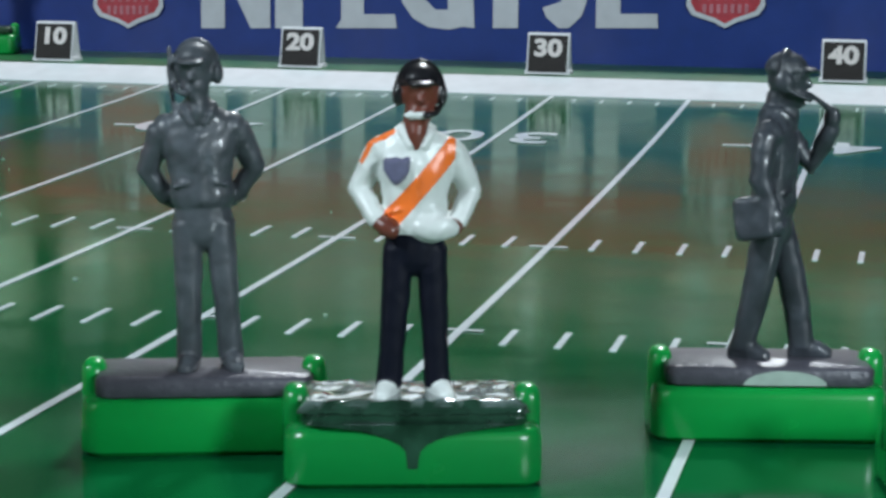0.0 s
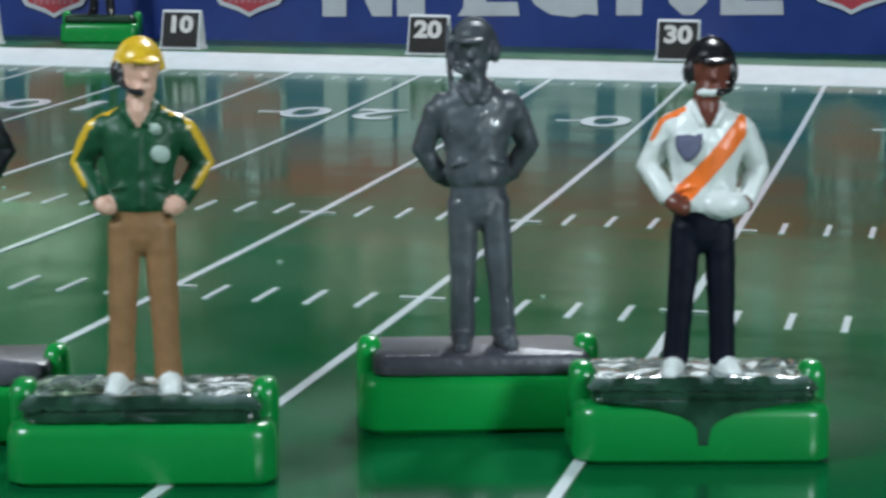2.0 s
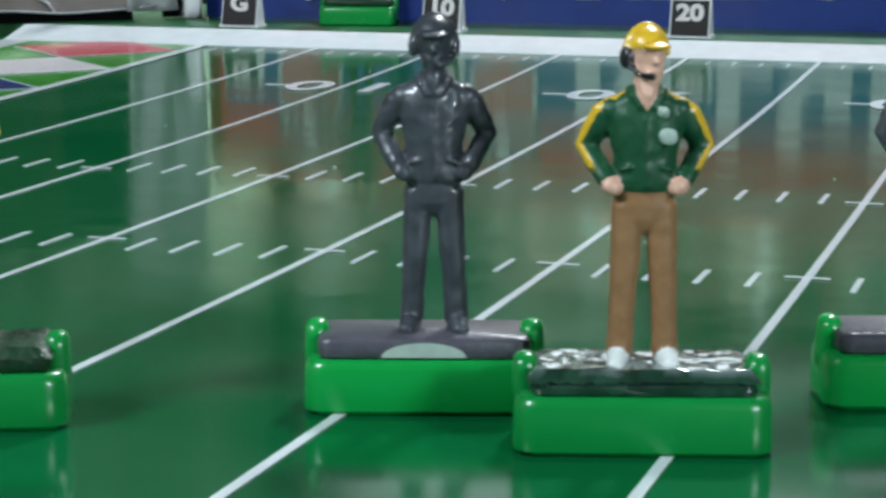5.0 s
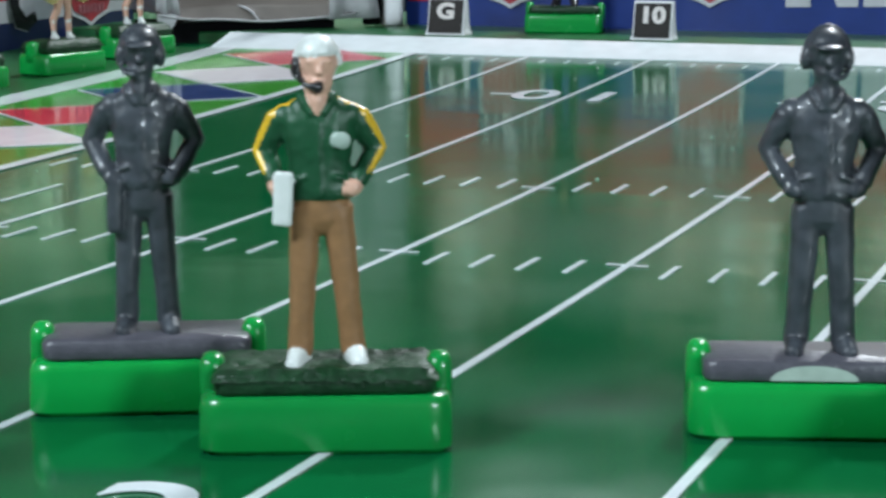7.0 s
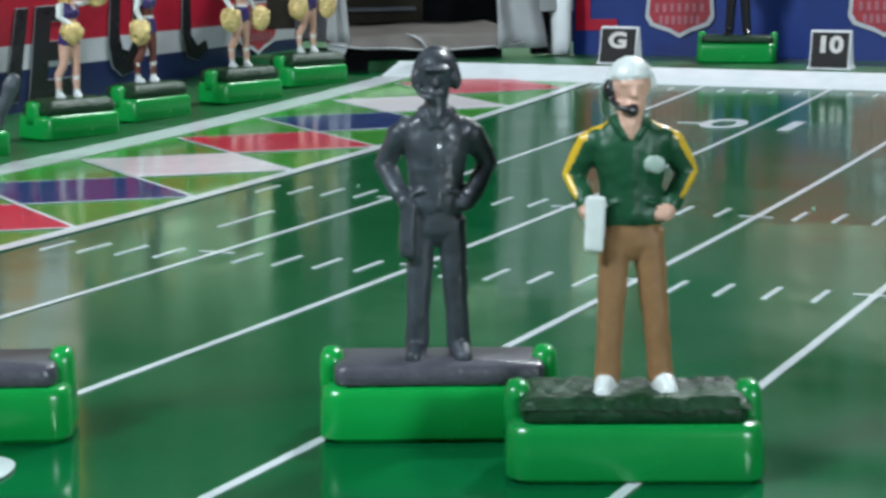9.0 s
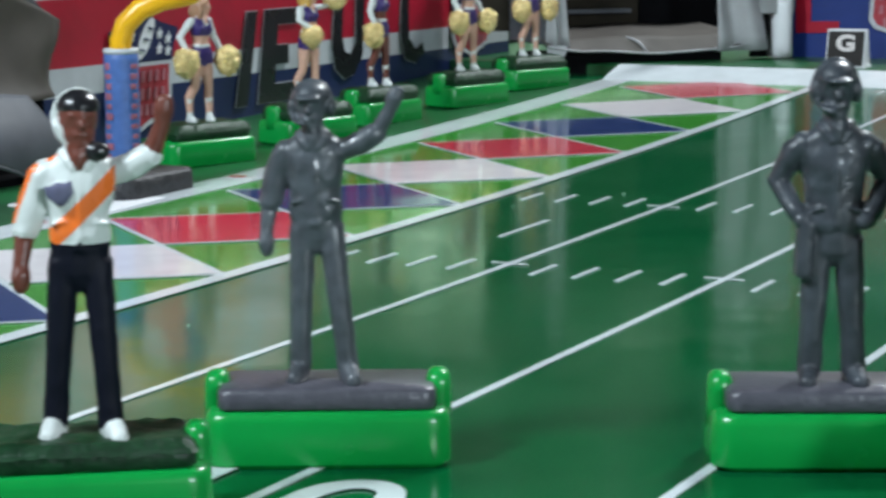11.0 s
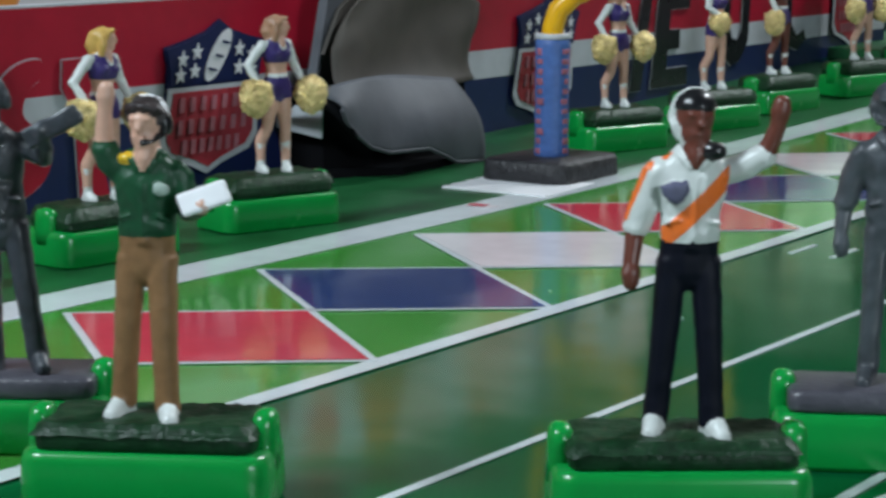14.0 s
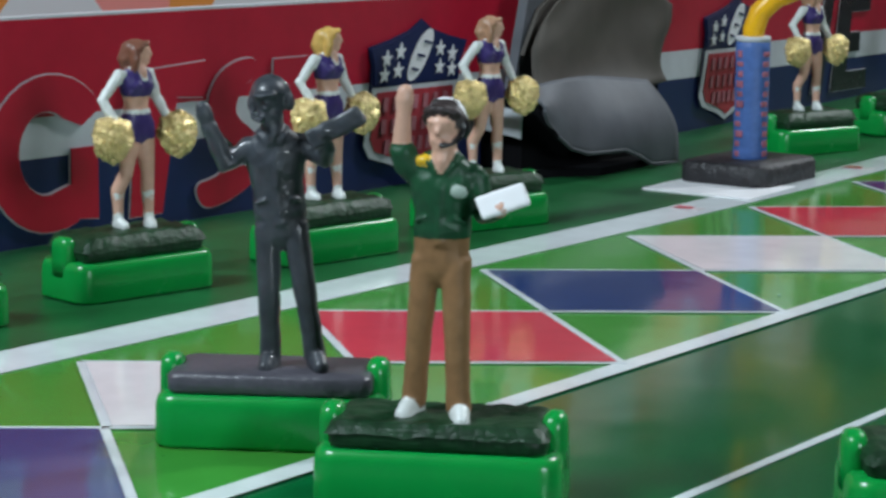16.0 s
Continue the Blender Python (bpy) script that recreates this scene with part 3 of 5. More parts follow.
def end_banner():
    b = new("wall_end_banner")
    tagged(b, "red, grey and navy banner behind the end zone", "banner", kind="structure")
    rect = lambda x0, z0, x1, z1: [(x0, z0), (x1, z0), (x1, z1), (x0, z1)]
    back = lambda u, v, d: (WALL_X - d, u, v)
    at = lambda u, v, d: (WALL_X + d, u, v)
    for nm, z0, z1, m in (("navy_band", 0.0, 0.0195, M_WALLNAVY), ("grey_band", 0.0195, 0.0285, M_WALLGREY), ("red_band", 0.0285, 0.0500, M_WALLRED)):
        part(nm, upright(rect(-0.2, z0, 0.66, z1), 0.004, back), m, b, smooth=False)
    part("top_edge", upright(rect(-0.2, 0.0500, 0.66, 0.0506), 0.004, back), M_WALLGREY, b, smooth=False)

    def stroke(o, m=M_WALLRED):
        g = part("letter_outline", upright(o, 0.0003, lambda u, v, d: at(u, v, 0.0006 - d)), M_WALLGREY, b, smooth=False)
        # the red body lies a hair inside its light outline
        n = len(o)
        if sum(o[i - 1][0] * o[i][1] - o[i][0] * o[i - 1][1] for i in range(n)) < 0:
            o = o[::-1]
        inner = []
        for i in range(n):
            p, q, r = Vector(o[i - 1]), Vector(o[i]), Vector(o[(i + 1) % n])
            e1, e2 = (q - p).normalized(), (r - q).normalized()
            nn = Vector((-(e1 + e2).y, (e1 + e2).x))
            nn = nn.normalized() if nn.length > 1e-6 else Vector((-e1.y, e1.x))
            inner.append(tuple(q + nn * 0.00032))
        part("letter_body", upright(inner, 0.0003, lambda u, v, d: at(u, v, 0.0010 - d)), m, g, smooth=False)

    def rounded_off(o, turns=2):
        for k in range(turns):
            o = [q for i, p in enumerate(o) for r in (o[(i + 1) % len(o)],) for q in ((p[0] * 0.75 + r[0] * 0.25, p[1] * 0.75 + r[1] * 0.25), (p[0] * 0.25 + r[0] * 0.75, p[1] * 0.25 + r[1] * 0.75))]
        return o

    # a round letter, open to the side, with a spur
    bowl = [(0.0713 + 0.0185 * math.cos(radians(q)), 0.0203 + 0.0178 * math.sin(radians(q))) for q in range(32, 300, 12)]
    hole = [(0.0700 + 0.0078 * math.cos(radians(q)), 0.0205 + 0.0090 * math.sin(radians(q))) for q in range(292, 44, -16)]
    stroke(bowl + [(0.0790, 0.0048), (0.0855, 0.0042), (0.0855, 0.0212), (0.0770, 0.0212), (0.0768, 0.0132)] + hole + [(0.0805, 0.0255)])
    stroke([(0.0950, 0.0030), (0.1058, 0.0030), (0.1112, 0.0298), (0.1200, 0.0292), (0.1212, 0.0382), (0.0948, 0.0368), (0.0942, 0.0292), (0.0972, 0.0292)])
    stroke(rounded_off([(0.116, 0.009), (0.119, 0.002), (0.128, 0.003), (0.138, 0.007), (0.142, 0.014), (0.138, 0.020), (0.1315, 0.024), (0.1315, 0.027), (0.134, 0.031), (0.139, 0.033), (0.139, 0.038),
                        (0.132, 0.038), (0.125, 0.035), (0.121, 0.029), (0.122, 0.023), (0.127, 0.019), (0.131, 0.016), (0.129, 0.013), (0.124, 0.010)]))
    stroke([(0.1500, 0.0020), (0.1610, 0.0020), (0.1560, 0.0230), (0.1580, 0.0372), (0.1450, 0.0372), (0.1445, 0.0300), (0.1485, 0.0230)])
    slant = lambda z: (lambda u, v, d: at(u + 0.16 * (v - z), v, d))
    crest(b, slant(0.0445), 0.2045, 0.0032, 0.0430, 0.0412)
    crest(b, slant(0.030), 0.3720, 0.0040, 0.040, 0.041)
    crest(b, at, 0.6195, 0.0140, 0.040, 0.041)
    # black letter strokes with a pale outline
    for o in (
        [(0.4290, 0.008), (0.4370, 0.008), (0.4450, 0.0418), (0.4375, 0.0418)],
        [(0.4440, 0.008), (0.4720, 0.008), (0.4720, 0.0150), (0.4560, 0.0150), (0.4570, 0.0215), (0.4660, 0.0215), (0.4660, 0.0290), (0.4580, 0.0290), (0.4590, 0.0360), (0.4735, 0.0360), (0.4745, 0.0420), (0.4500, 0.0420)],
        [(0.5010, 0.045), (0.4985, 0.0250), (0.5010, 0.0165), (0.5080, 0.0125), (0.5160, 0.0140), (0.5225, 0.0210), (0.5250, 0.045), (0.5180, 0.045), (0.5170, 0.0270), (0.5130, 0.0225), (0.5085, 0.0235), (0.5065, 0.0290), (0.5080, 0.045)],
        [(0.5560, 0.045), (0.5545, 0.0270), (0.5590, 0.0170), (0.5680, 0.0150), (0.5760, 0.0190), (0.5740, 0.0235), (0.5670, 0.0215), (0.5620, 0.0260), (0.5620, 0.045)],
    ):
        stroke(o, M_BLACK)


far_banner()
end_banner()


# ---- bases and figures ----
BASE_L, BASE_D = 32.6, 16.0
PLATE_Z = 11.0


def make_base(mat):
    root = empty("figure_base", Matrix.Identity(4), "glossy %s green plastic figure base standing on the field" % ("bright" if mat == M_PLASTIC else "deep"), "figure base", "green figure bases")
    bm = bmesh.new()
    rings = []
    for z, inset in ((0.0, 0.9), (0.42, 0.9), (0.45, 0.15), (0.8, 0.0), (6.4, 0.15), (7.4, 0.45), (7.9, 1.0)):
        rings.append([(x * MM, y * MM, z * MM) for x, y in rounded(BASE_L - 2 * inset, BASE_D - 2 * inset, 3.2 - inset * 0.5)])
    loft(bm, rings)
    part("body", bm, mat, root)
    for s in (-1, 1):
        bm = bmesh.new()
        x = s * (BASE_L / 2 - 1.6)
        ring = []
        for z, r in ((5.0, 1.75), (8.2, 1.75), (10.4, 1.72), (11.5, 1.6), (12.2, 1.2), (12.5, 0.6)):
            ring.append([(p[0] * MM, p[1] * MM, p[2] * MM) for p in oval((x, 0.3, z), r, r * 1.7, 16, 2.5)])
        loft(bm, ring)
        part("clip_post", bm, mat, root)
    return root


def base_pose(x, y, ang, z=0.0, stretch=1.0):
    """The pose of a base whose front left foot stands at x, y."""
    m = pose(x, y, z if z else sag(y + 0.015), 0, 0, ang)
    return m @ Matrix.Translation(((BASE_L * stretch / 2 - 0.5) * MM, BASE_D / 2 * MM, 0))


def plate(bm, mat, rough=0.25, seed=0, lx=28.6, ly=13.8, mound=0.0):
    rings = []
    for z, inset in ((-2.9, 0.2), (-2.6, 0.0), (-0.6, 0.0), (0.0, 0.5)):
        ring = []
        for x, y in rounded(lx - 2 * inset, ly - 2 * inset, 1.8, 4):
            q = noise.noise_vector((x * 0.35 + seed, y * 0.35, z)) * rough
            ring.append((x + q.x, y + q.y, z + q.z * (0.5 if z > -1 else 0)))
        rings.append(ring)
    loft(bm, rings, mat)
    if rough > 0.3:
        # turf moulded as an uneven crust on top, sagging over the edges
        nx, ny = 30, 14
        grid = []
        for j in range(ny + 1):
            row = []
            for i in range(nx + 1):
                x, y = (i / nx - 0.5) * (lx + 0.5), (j / ny - 0.5) * (ly + 0.5)
                edge = min(i, nx - i, 2 * j, 2 * (ny - j)) / 2
                h = 0.42 * noise.noise((x * 0.55 + seed, y * 0.55, seed)) + 0.22 * noise.noise((x * 1.6, y * 1.6 + seed, 1.0))
                drop = 0.45 if edge >= 1 else (0.15 if edge > 0 else -0.9 - 0.9 * abs(noise.noise((x * 0.4 + seed, y * 0.4, 7.0))))
                row.append(bm.verts.new((x, y, drop + h * (1 if edge > 0 else 0.3) + mound * min(1.0, edge / 1.5))))
            grid.append(row)
        for j in range(ny):
            for i in range(nx):
                f = bm.faces.new((grid[j][i], grid[j][i + 1], grid[j + 1][i + 1], grid[j + 1][i]))
                f.material_index = mat
                f.smooth = True


def badge(c, w, h, mat, tilt=0.0):
    """A small painted shield on the chest."""
    def add(bm):
        o = [(-0.5, 0.5), (-0.2, 0.42), (0, 0.5), (0.2, 0.42), (0.5, 0.5), (0.48, 0.0), (0.25, -0.3), (0, -0.5), (-0.25, -0.3), (-0.48, 0.0)]
        k = turned(0, tilt, 0)
        front = [bm.verts.new(Vector(c) + k @ Vector((u * w, -0.25 + 0.35 * u * u, v * h))) for u, v in o]
        rear = [bm.verts.new(v.co + Vector((0, 1.3, 0))) for v in front]
        fs = [bm.faces.new(front), bm.faces.new(rear[::-1])]
        for i in range(len(o)):
            fs.append(bm.faces.new((front[i], rear[i], rear[(i + 1) % len(o)], front[(i + 1) % len(o)])))
        for f in fs:
            f.material_index = mat
    return add


def drip(bm):
    """Paint of the turf that has run down over the front of the base."""
    o = [(-13.5, -2.4), (-10, -2.75), (-6.5, -3.3), (-3.6, -4.2), (-1.9, -5.1), (-1.15, -6.0), (-0.95, -7.6), (-0.8, -8.9), (-0.2, -9.4), (0.4, -9.0), (0.55, -7.4), (0.8, -6.0), (1.6, -5.1), (3.6, -4.1), (7.0, -3.3), (10.5, -2.75), (13.5, -2.4)]
    front = [bm.verts.new((x, -7.95, z)) for x, z in o]
    rear = [bm.verts.new((x, -7.0, z)) for x, z in o]
    for f in [bm.faces.new(front)] + [bm.faces.new((front[i], rear[i], rear[i - 1], front[i - 1])) for i in range(len(o))]:
        f.material_index = 0


def fuse(bm, voxel, cloth):
    """One moulded skin round overlapping limbs. cloth: depth of the folds by material."""
    bmesh.ops.recalc_face_normals(bm, faces=bm.faces)
    me = bpy.data.meshes.new("limbs")
    bm.to_mesh(me)
    bm.free()
    src = new("limbs", me)
    src.modifiers.new("skin", "REMESH").mode = "VOXEL"
    src.modifiers["skin"].voxel_size = voxel
    bpy.context.view_layer.update()
    out = bpy.data.meshes.new_from_object(src.evaluated_get(bpy.context.evaluated_depsgraph_get()))
    n = len(out.vertices)
    co, ed = np.empty(n * 3), np.empty(len(out.edges) * 2, int)
    out.vertices.foreach_get("co", co)
    out.edges.foreach_get("vertices", ed)
    co, ed = co.reshape(-1, 3), ed.reshape(-1, 2)
    deg = np.bincount(ed.ravel(), minlength=n)[:, None]
    for k in range(3):
        near = np.zeros_like(co)
        np.add.at(near, ed[:, 0], co[ed[:, 1]])
        np.add.at(near, ed[:, 1], co[ed[:, 0]])
        co = 0.5 * co + 0.5 * near / deg
    out.vertices.foreach_set("co", co.ravel())
    out.update()
    src.modifiers.clear()
    bpy.context.view_layer.update()
    kind = np.zeros(len(out.polygons), int)
    for p in out.polygons:
        hit, place, normal, i = src.closest_point_on_mesh(p.center)
        kind[p.index] = me.polygons[i].material_index
    out.polygons.foreach_set("material_index", kind)
    at = [0] * n
    for p in out.polygons:
        for v in p.vertices:
            at[v] = kind[p.index]
    nrm = np.empty(n * 3)
    out.vertices.foreach_get("normal", nrm)
    nrm = nrm.reshape(-1, 3)
    for i in range(n):
        d = cloth.get(int(at[i]))
        if d:
            x, y, z = co[i]
            big = noise.noise((x * 0.34 + z * 0.13 + d[1], y * 0.34, z * 0.30 + d[1] - abs(x) * 0.12))
            small = noise.noise((x * 0.85 - z * 0.3, y * 0.8 + d[1], z * 0.62))
            co[i] += nrm[i] * d[0] * (1.3 * (0.32 - abs(big)) + 0.45 * small)
    out.vertices.foreach_set("co", co.ravel())
    bpy.data.objects.remove(src)
    return out


def legs_and_seat(bm, spec):
    """Trousers that hang over the shoes, and the seat under the jacket's hem."""
    slim = spec.get("slim", 0.96)
    for s, (fx, fy) in zip((-1, 1), spec["feet"]):
        rows = []
        for k in range(13):
            q = k / 12
            z = 21.6 * (1 - q) + 1.3 * q
            x = s * 2.35 * slim * (1 - q) + fx * q
            y = fy * q - 0.5 * math.sin(math.pi * q) * (1.2 if fy < 0 else 0.7)
            rx = (2.42 - 0.45 * min(1, q * 1.6) - 0.22 * max(0, q - 0.5) + (0.12 if k > 10 else 0)) * slim
            fold = 0.05 * math.sin(k * 2.1 + s * 1.3)
            rows.append(oval((x + fold * 0.5, y, z), rx + fold, (2.75 - 0.75 * q) * (0.5 + 0.5 * slim) - fold, 16, 2.4))
        loft(bm, rows[::-1], 1)
        a = radians(spec.get("toe", 10) * s)
        d = Vector((math.sin(a), -math.cos(a), 0))
        c = Vector((fx, fy, 1.15))
        tube(bm, [c - d * 1.2, c + d * 0.8, c + d * 2.7 + Vector((0, 0, -0.15)), c + d * 3.7 + Vector((0, 0, -0.45))], [1.5, 1.6, 1.4, 0.9], 5, 14)
        tube(bm, [c - d * 1.3 + Vector((0, 0, -0.75)), c + d * 3.9 + Vector((0, 0, -0.75))], [1.45, 1.35], 5, 12)
    hem = spec.get("hem", 23.0)
    loft(bm, [oval((0, 0, z), rx * slim, ry) for z, rx, ry in ((17.4, 1.0, 1.5), (18.2, 2.9, 2.4), (19.6, 4.35, 2.95), (21.6, 4.5, 3.05), (hem + 0.4, 4.15, 2.9))], 1)


def trunk(bm, spec):
    W, hem = spec.get("wide", 0.9), spec.get("hem", 23.0)
    rows = []
    for z, rx, ry in ((hem - 0.5, 4.3, 2.75), (hem - 0.1, 4.95, 3.2), (hem + 1.1, 5.1, 3.4), (hem + 2.4, 4.95, 3.3), (28.4, 4.9, 3.2), (30.4, 5.3, 3.4), (32.4, 5.75, 3.5), (34.6, 5.9, 3.25), (36.3, 5.5, 2.75), (37.5, 4.2, 2.4), (38.3, 2.8, 2.1)):
        rows.append(oval((0, 0, z), rx * W, ry, 24))
    loft(bm, rows, 2)
    for s in (-1, 1):
        ball(bm, (s * 5.1 * W, 0.2, 35.2), (2.0, 2.2, 2.1), 2)
    if spec.get("collar", True):
        loft(bm, [oval((0, 0.1, z), rx, ry) for z, rx, ry in ((36.8, 3.2, 2.7), (38.2, 2.9, 2.5), (39.0, 2.2, 2.0))], 2)
        tube(bm, [(0, -1.5, 39.2), (0, -2.7, 37.4), (0, -3.2, 35.9)], [1.7, 1.1, 0.25], 3)
        for s in (-1, 1):
            tube(bm, [(s * 2.6, -0.8, 38.7), (s * 1.9, -2.5, 37.5), (s * 0.9, -3.2, 35.9)], [0.35, 0.42, 0.28], 2, 8)
    tube(bm, [(0.1, -3.2, 34.4), (0, -3.55, 31.5), (0, -3.3, 28.0), (0.1, -3.4, hem + 0.4)], [0.3, 0.32, 0.3, 0.3], 2, 6)
    for s in (-1, 1):
        slab(bm, (s * 2.9, -2.75, hem + 3.0), (2.3, 0.9, 0.4), turned(0, s * 16, s * 14), 2, 0.1)
    if spec.get("belt") is not None:
        loft(bm, [oval((0, 0, z), rx * W / 0.9, ry) for z, rx, ry in ((hem - 1.5, 4.5, 3.1), (hem - 0.2, 4.45, 3.05))], spec["belt"])
        slab(bm, (0, -3.1, hem - 0.85), (1.5, 0.7, 1.1), turned(), spec["belt"], 0.15)


def cheer_body(bm, spec):
    """Bare legs in white boots, shorts, bare waist and a cropped top."""
    for s, (fx, fy) in zip((-1, 1), spec["feet"]):
        hip, knee = Vector((s * 2.2, 0, 18.8)), Vector(((s * 2.3 + fx) / 2, fy * 0.5 - 0.6, 10.4))
        foot = Vector((fx, fy, 1.0))
        tube(bm, [hip, hip.lerp(knee, 0.5), knee, Vector((fx, fy + 0.35, 7.2)), Vector((fx, fy, 3.0))], [2.75, 2.5, 1.75, 1.75, 1.2], 3, 14)
        tube(bm, [hip + Vector((0, 0, 1)), hip.lerp(knee, 0.22)], [2.9, 2.95], 1, 14)
        tube(bm, [Vector((fx, fy + 0.35, 6.9)), Vector((fx, fy + 0.1, 4.6)), Vector((fx, fy, 1.5))], [1.7, 1.45, 1.25], 5, 12)
        a = radians(spec.get("toe", 10))
        d = Vector((math.sin(a) - 0.1 * s, -math.cos(a), 0))
        tube(bm, [foot - d * 1.0, foot + d * 0.9, foot + d * 2.6 + Vector((0, 0, -0.2)), foot + d * 3.5 + Vector((0, 0, -0.3))], [1.3, 1.4, 1.15, 0.75], 5, 12)
    loft(bm, [oval((0, 0, z), rx, ry) for z, rx, ry in ((16.2, 3.2, 2.3), (17.6, 4.7, 3.0), (20.2, 4.75, 3.2), (22.8, 3.9, 2.7))], 1)
    loft(bm, [oval((0, 0, z), rx, ry) for z, rx, ry in ((22.6, 3.95, 2.75), (23.8, 3.8, 2.7))], 5)
    loft(bm, [oval((0, 0, z), rx, ry) for z, rx, ry in ((23.4, 3.55, 2.5), (25.6, 3.35, 2.35), (29.4, 4.0, 2.7))], 3)
    loft(bm, [oval((0, -0.2, z), rx, ry) for z, rx, ry in ((28.6, 4.25, 2.9), (29.2, 4.45, 3.1), (31.8, 4.85, 3.3), (34.2, 4.8, 2.8), (36.0, 4.1, 2.2), (37.2, 2.2, 1.7))], 2)
    for s in (-1, 1):
        ball(bm, (s * 1.9, -2.4, 31.6), (1.8, 1.5, 1.7), 2)
        tube(bm, [(s * 2.4, -0.6, 37.2), (s * 0.4, -3.2, 33.8)], [0.4, 0.4], 5, 6)
    tube(bm, [(0, -1.2, 38.0), (0, -2.5, 36.2), (0, -3.2, 34.2)], [1.6, 1.3, 0.4], 3)


def figure(name, m, label, mats, spec, group="painted game figures", category="figurine", scale=1.0, stretch=1.0):
    """A small moulded figure on its plate, one mesh. spec holds millimetres: x to the viewer's right, y away, z up from the plate.
    mats: 0 plate, 1 trousers, 2 jacket, 3 skin, 4 cap, 5 shoes, 6 headset, 7 and up extras."""
    base = bmesh.new()
    plate(base, 0, spec.get("rough", 0.2), spec.get("seed", 0), 28.6 * stretch, mound=spec.get("mound", 0.0))
    if spec.get("mark") is not None:
        dome = [(spec["mark"] + 6.0 * math.cos(math.pi * i / 12), -2.7 + 2.1 * math.sin(math.pi * i / 12)) for i in range(13)]
        front = [base.verts.new((x, -7.05, z)) for x, z in dome]
        rear = [base.verts.new((x, -6.4, z)) for x, z in dome]
        for f in [base.faces.new(front)] + [base.faces.new((front[i], rear[i], rear[i - 1], front[i - 1])) for i in range(13)]:
            f.material_index = 9
    for add in spec.get("runs", ()):
        add(base)
    bmesh.ops.recalc_face_normals(base, faces=base.faces)
    bm = bmesh.new()
    cx, cy = spec.get("at", (0, 0))
    bare = spec.get("bare")
    if bare:
        cheer_body(bm, spec)
    else:
        legs_and_seat(bm, spec)
        trunk(bm, spec)
    # neck and head
    tube(bm, [(0, 0.3, 36.6), (0, -0.2, 40.8)], [1.9, 1.8], 3)
    trunk_bm, bm = bm, bmesh.new()
    hx, hy, hz = spec.get("head", (0, -0.5, 43.6))
    nod = turned(0, 0, spec.get("look", 0))
    place = lambda x, y, z: Vector((hx, hy, hz)) + nod.to_3x3() @ Vector((x, y, z))
    ball(bm, place(0, 0.1, 0.5), (2.5, 2.95, 3.3), 3, nod)
    ball(bm, place(0, -0.75, -1.9), (1.95, 2.05, 2.2), 3, nod)
    ball(bm, place(0, -1.9, -3.2), (1.1, 0.9, 0.8), 3, nod, 8, 6)
    tube(bm, [place(0, -2.6, 0.7), place(0, -3.15, -0.7)], [0.4, 0.62], 3, 8)
    tube(bm, [place(-1.5, -2.3, 0.95), place(0, -2.75, 1.0), place(1.5, -2.3, 0.95)], [0.4, 0.45, 0.4], 3, 8)
    tube(bm, [place(-0.8, -2.5, -1.9), place(0.8, -2.5, -1.9)], [0.36, 0.36], 3, 8)
    kind = spec.get("cap", "cap")
    if kind == "cap":
        ball(bm, place(0, 0.25, spec.get("crown", 1.35)), (2.85, 3.3, 2.95), 4, nod, keep=0.02)
        if spec.get("brim", True):
            ball(bm, place(0, -3.0, 1.65), (2.0, 1.6, 0.45), 4, nod @ turned(6))
        else:
            ball(bm, place(0, 1.1, -0.2), (2.7, 2.3, 2.7), 4, nod)
    elif kind == "hair":
        ball(bm, place(0, 0.65, 0.8), (3.05, 3.2, 3.65), 4, nod, keep=-0.2)
        for x, y, z in ((-2.0, -1.5, 2.7), (-0.8, -2.0, 3.1), (0.6, -2.0, 3.1), (1.9, -1.5, 2.7), (-2.6, -0.2, 1.6), (2.6, -0.2, 1.6), (-1.4, 0.2, 3.9), (1.2, 0.4, 3.9), (0, 1.6, 3.9)):
            ball(bm, place(x * 0.9, y, z * 0.9), (0.95, 1.1, 0.85), 4, nod, 8, 6)
    elif kind == "long":
        ball(bm, place(0, 0.6, 0.8), (2.9, 3.0, 3.6), 4, nod, keep=-0.15)
        tube(bm, [place(0, 1.8, 2.2), place(0.1, 2.7, -2.0), place(0.5, 2.1, -6.6)], [2.0, 2.3, 1.3], 4)
        tube(bm, [place(-2.2, 0.5, 1.6), place(-2.6, 0.6, -2.0), place(-2.5, 1.0, -5.0)], [1.0, 1.1, 0.7], 4)
        tube(bm, [place(2.2, 0.7, 1.6), place(2.5, 0.9, -2.0), place(2.4, 1.2, -4.6)], [0.95, 1.0, 0.7], 4)
        tube(bm, [place(-1.6, -2.0, 2.9), place(0.6, -2.3, 3.3), place(1.9, -1.6, 2.6)], [0.7, 0.75, 0.6], 4, 8)
    if spec.get("headset", True):
        arc = spec.get("arc", (0, 181))
        pts = [place(3.0 * math.cos(a), 0.3 - (0.9 if math.sin(a) < 0 else 0), 0.2 + 4.2 * math.sin(a)) for a in (radians(v) for v in range(arc[0], arc[1], 15))]
        tube(bm, pts, [spec.get("band_r", 0.5)] * len(pts), spec.get("band", 6), 8)
        for s in spec.get("ears", (-1, 1)):
            ball(bm, place(s * 2.85, 0.2, -0.1), (0.8, 1.45, 1.7), 6, nod, 12, 8)
        for s in spec.get("ears", (-1, 1))[:1]:
            tube(bm, [place(s * 2.9, -0.6, -1.2), place(s * 2.1, -2.8, -2.3), place(s * 0.7, -3.5, -2.6)], [0.42, 0.4, 0.6], 6, 8)
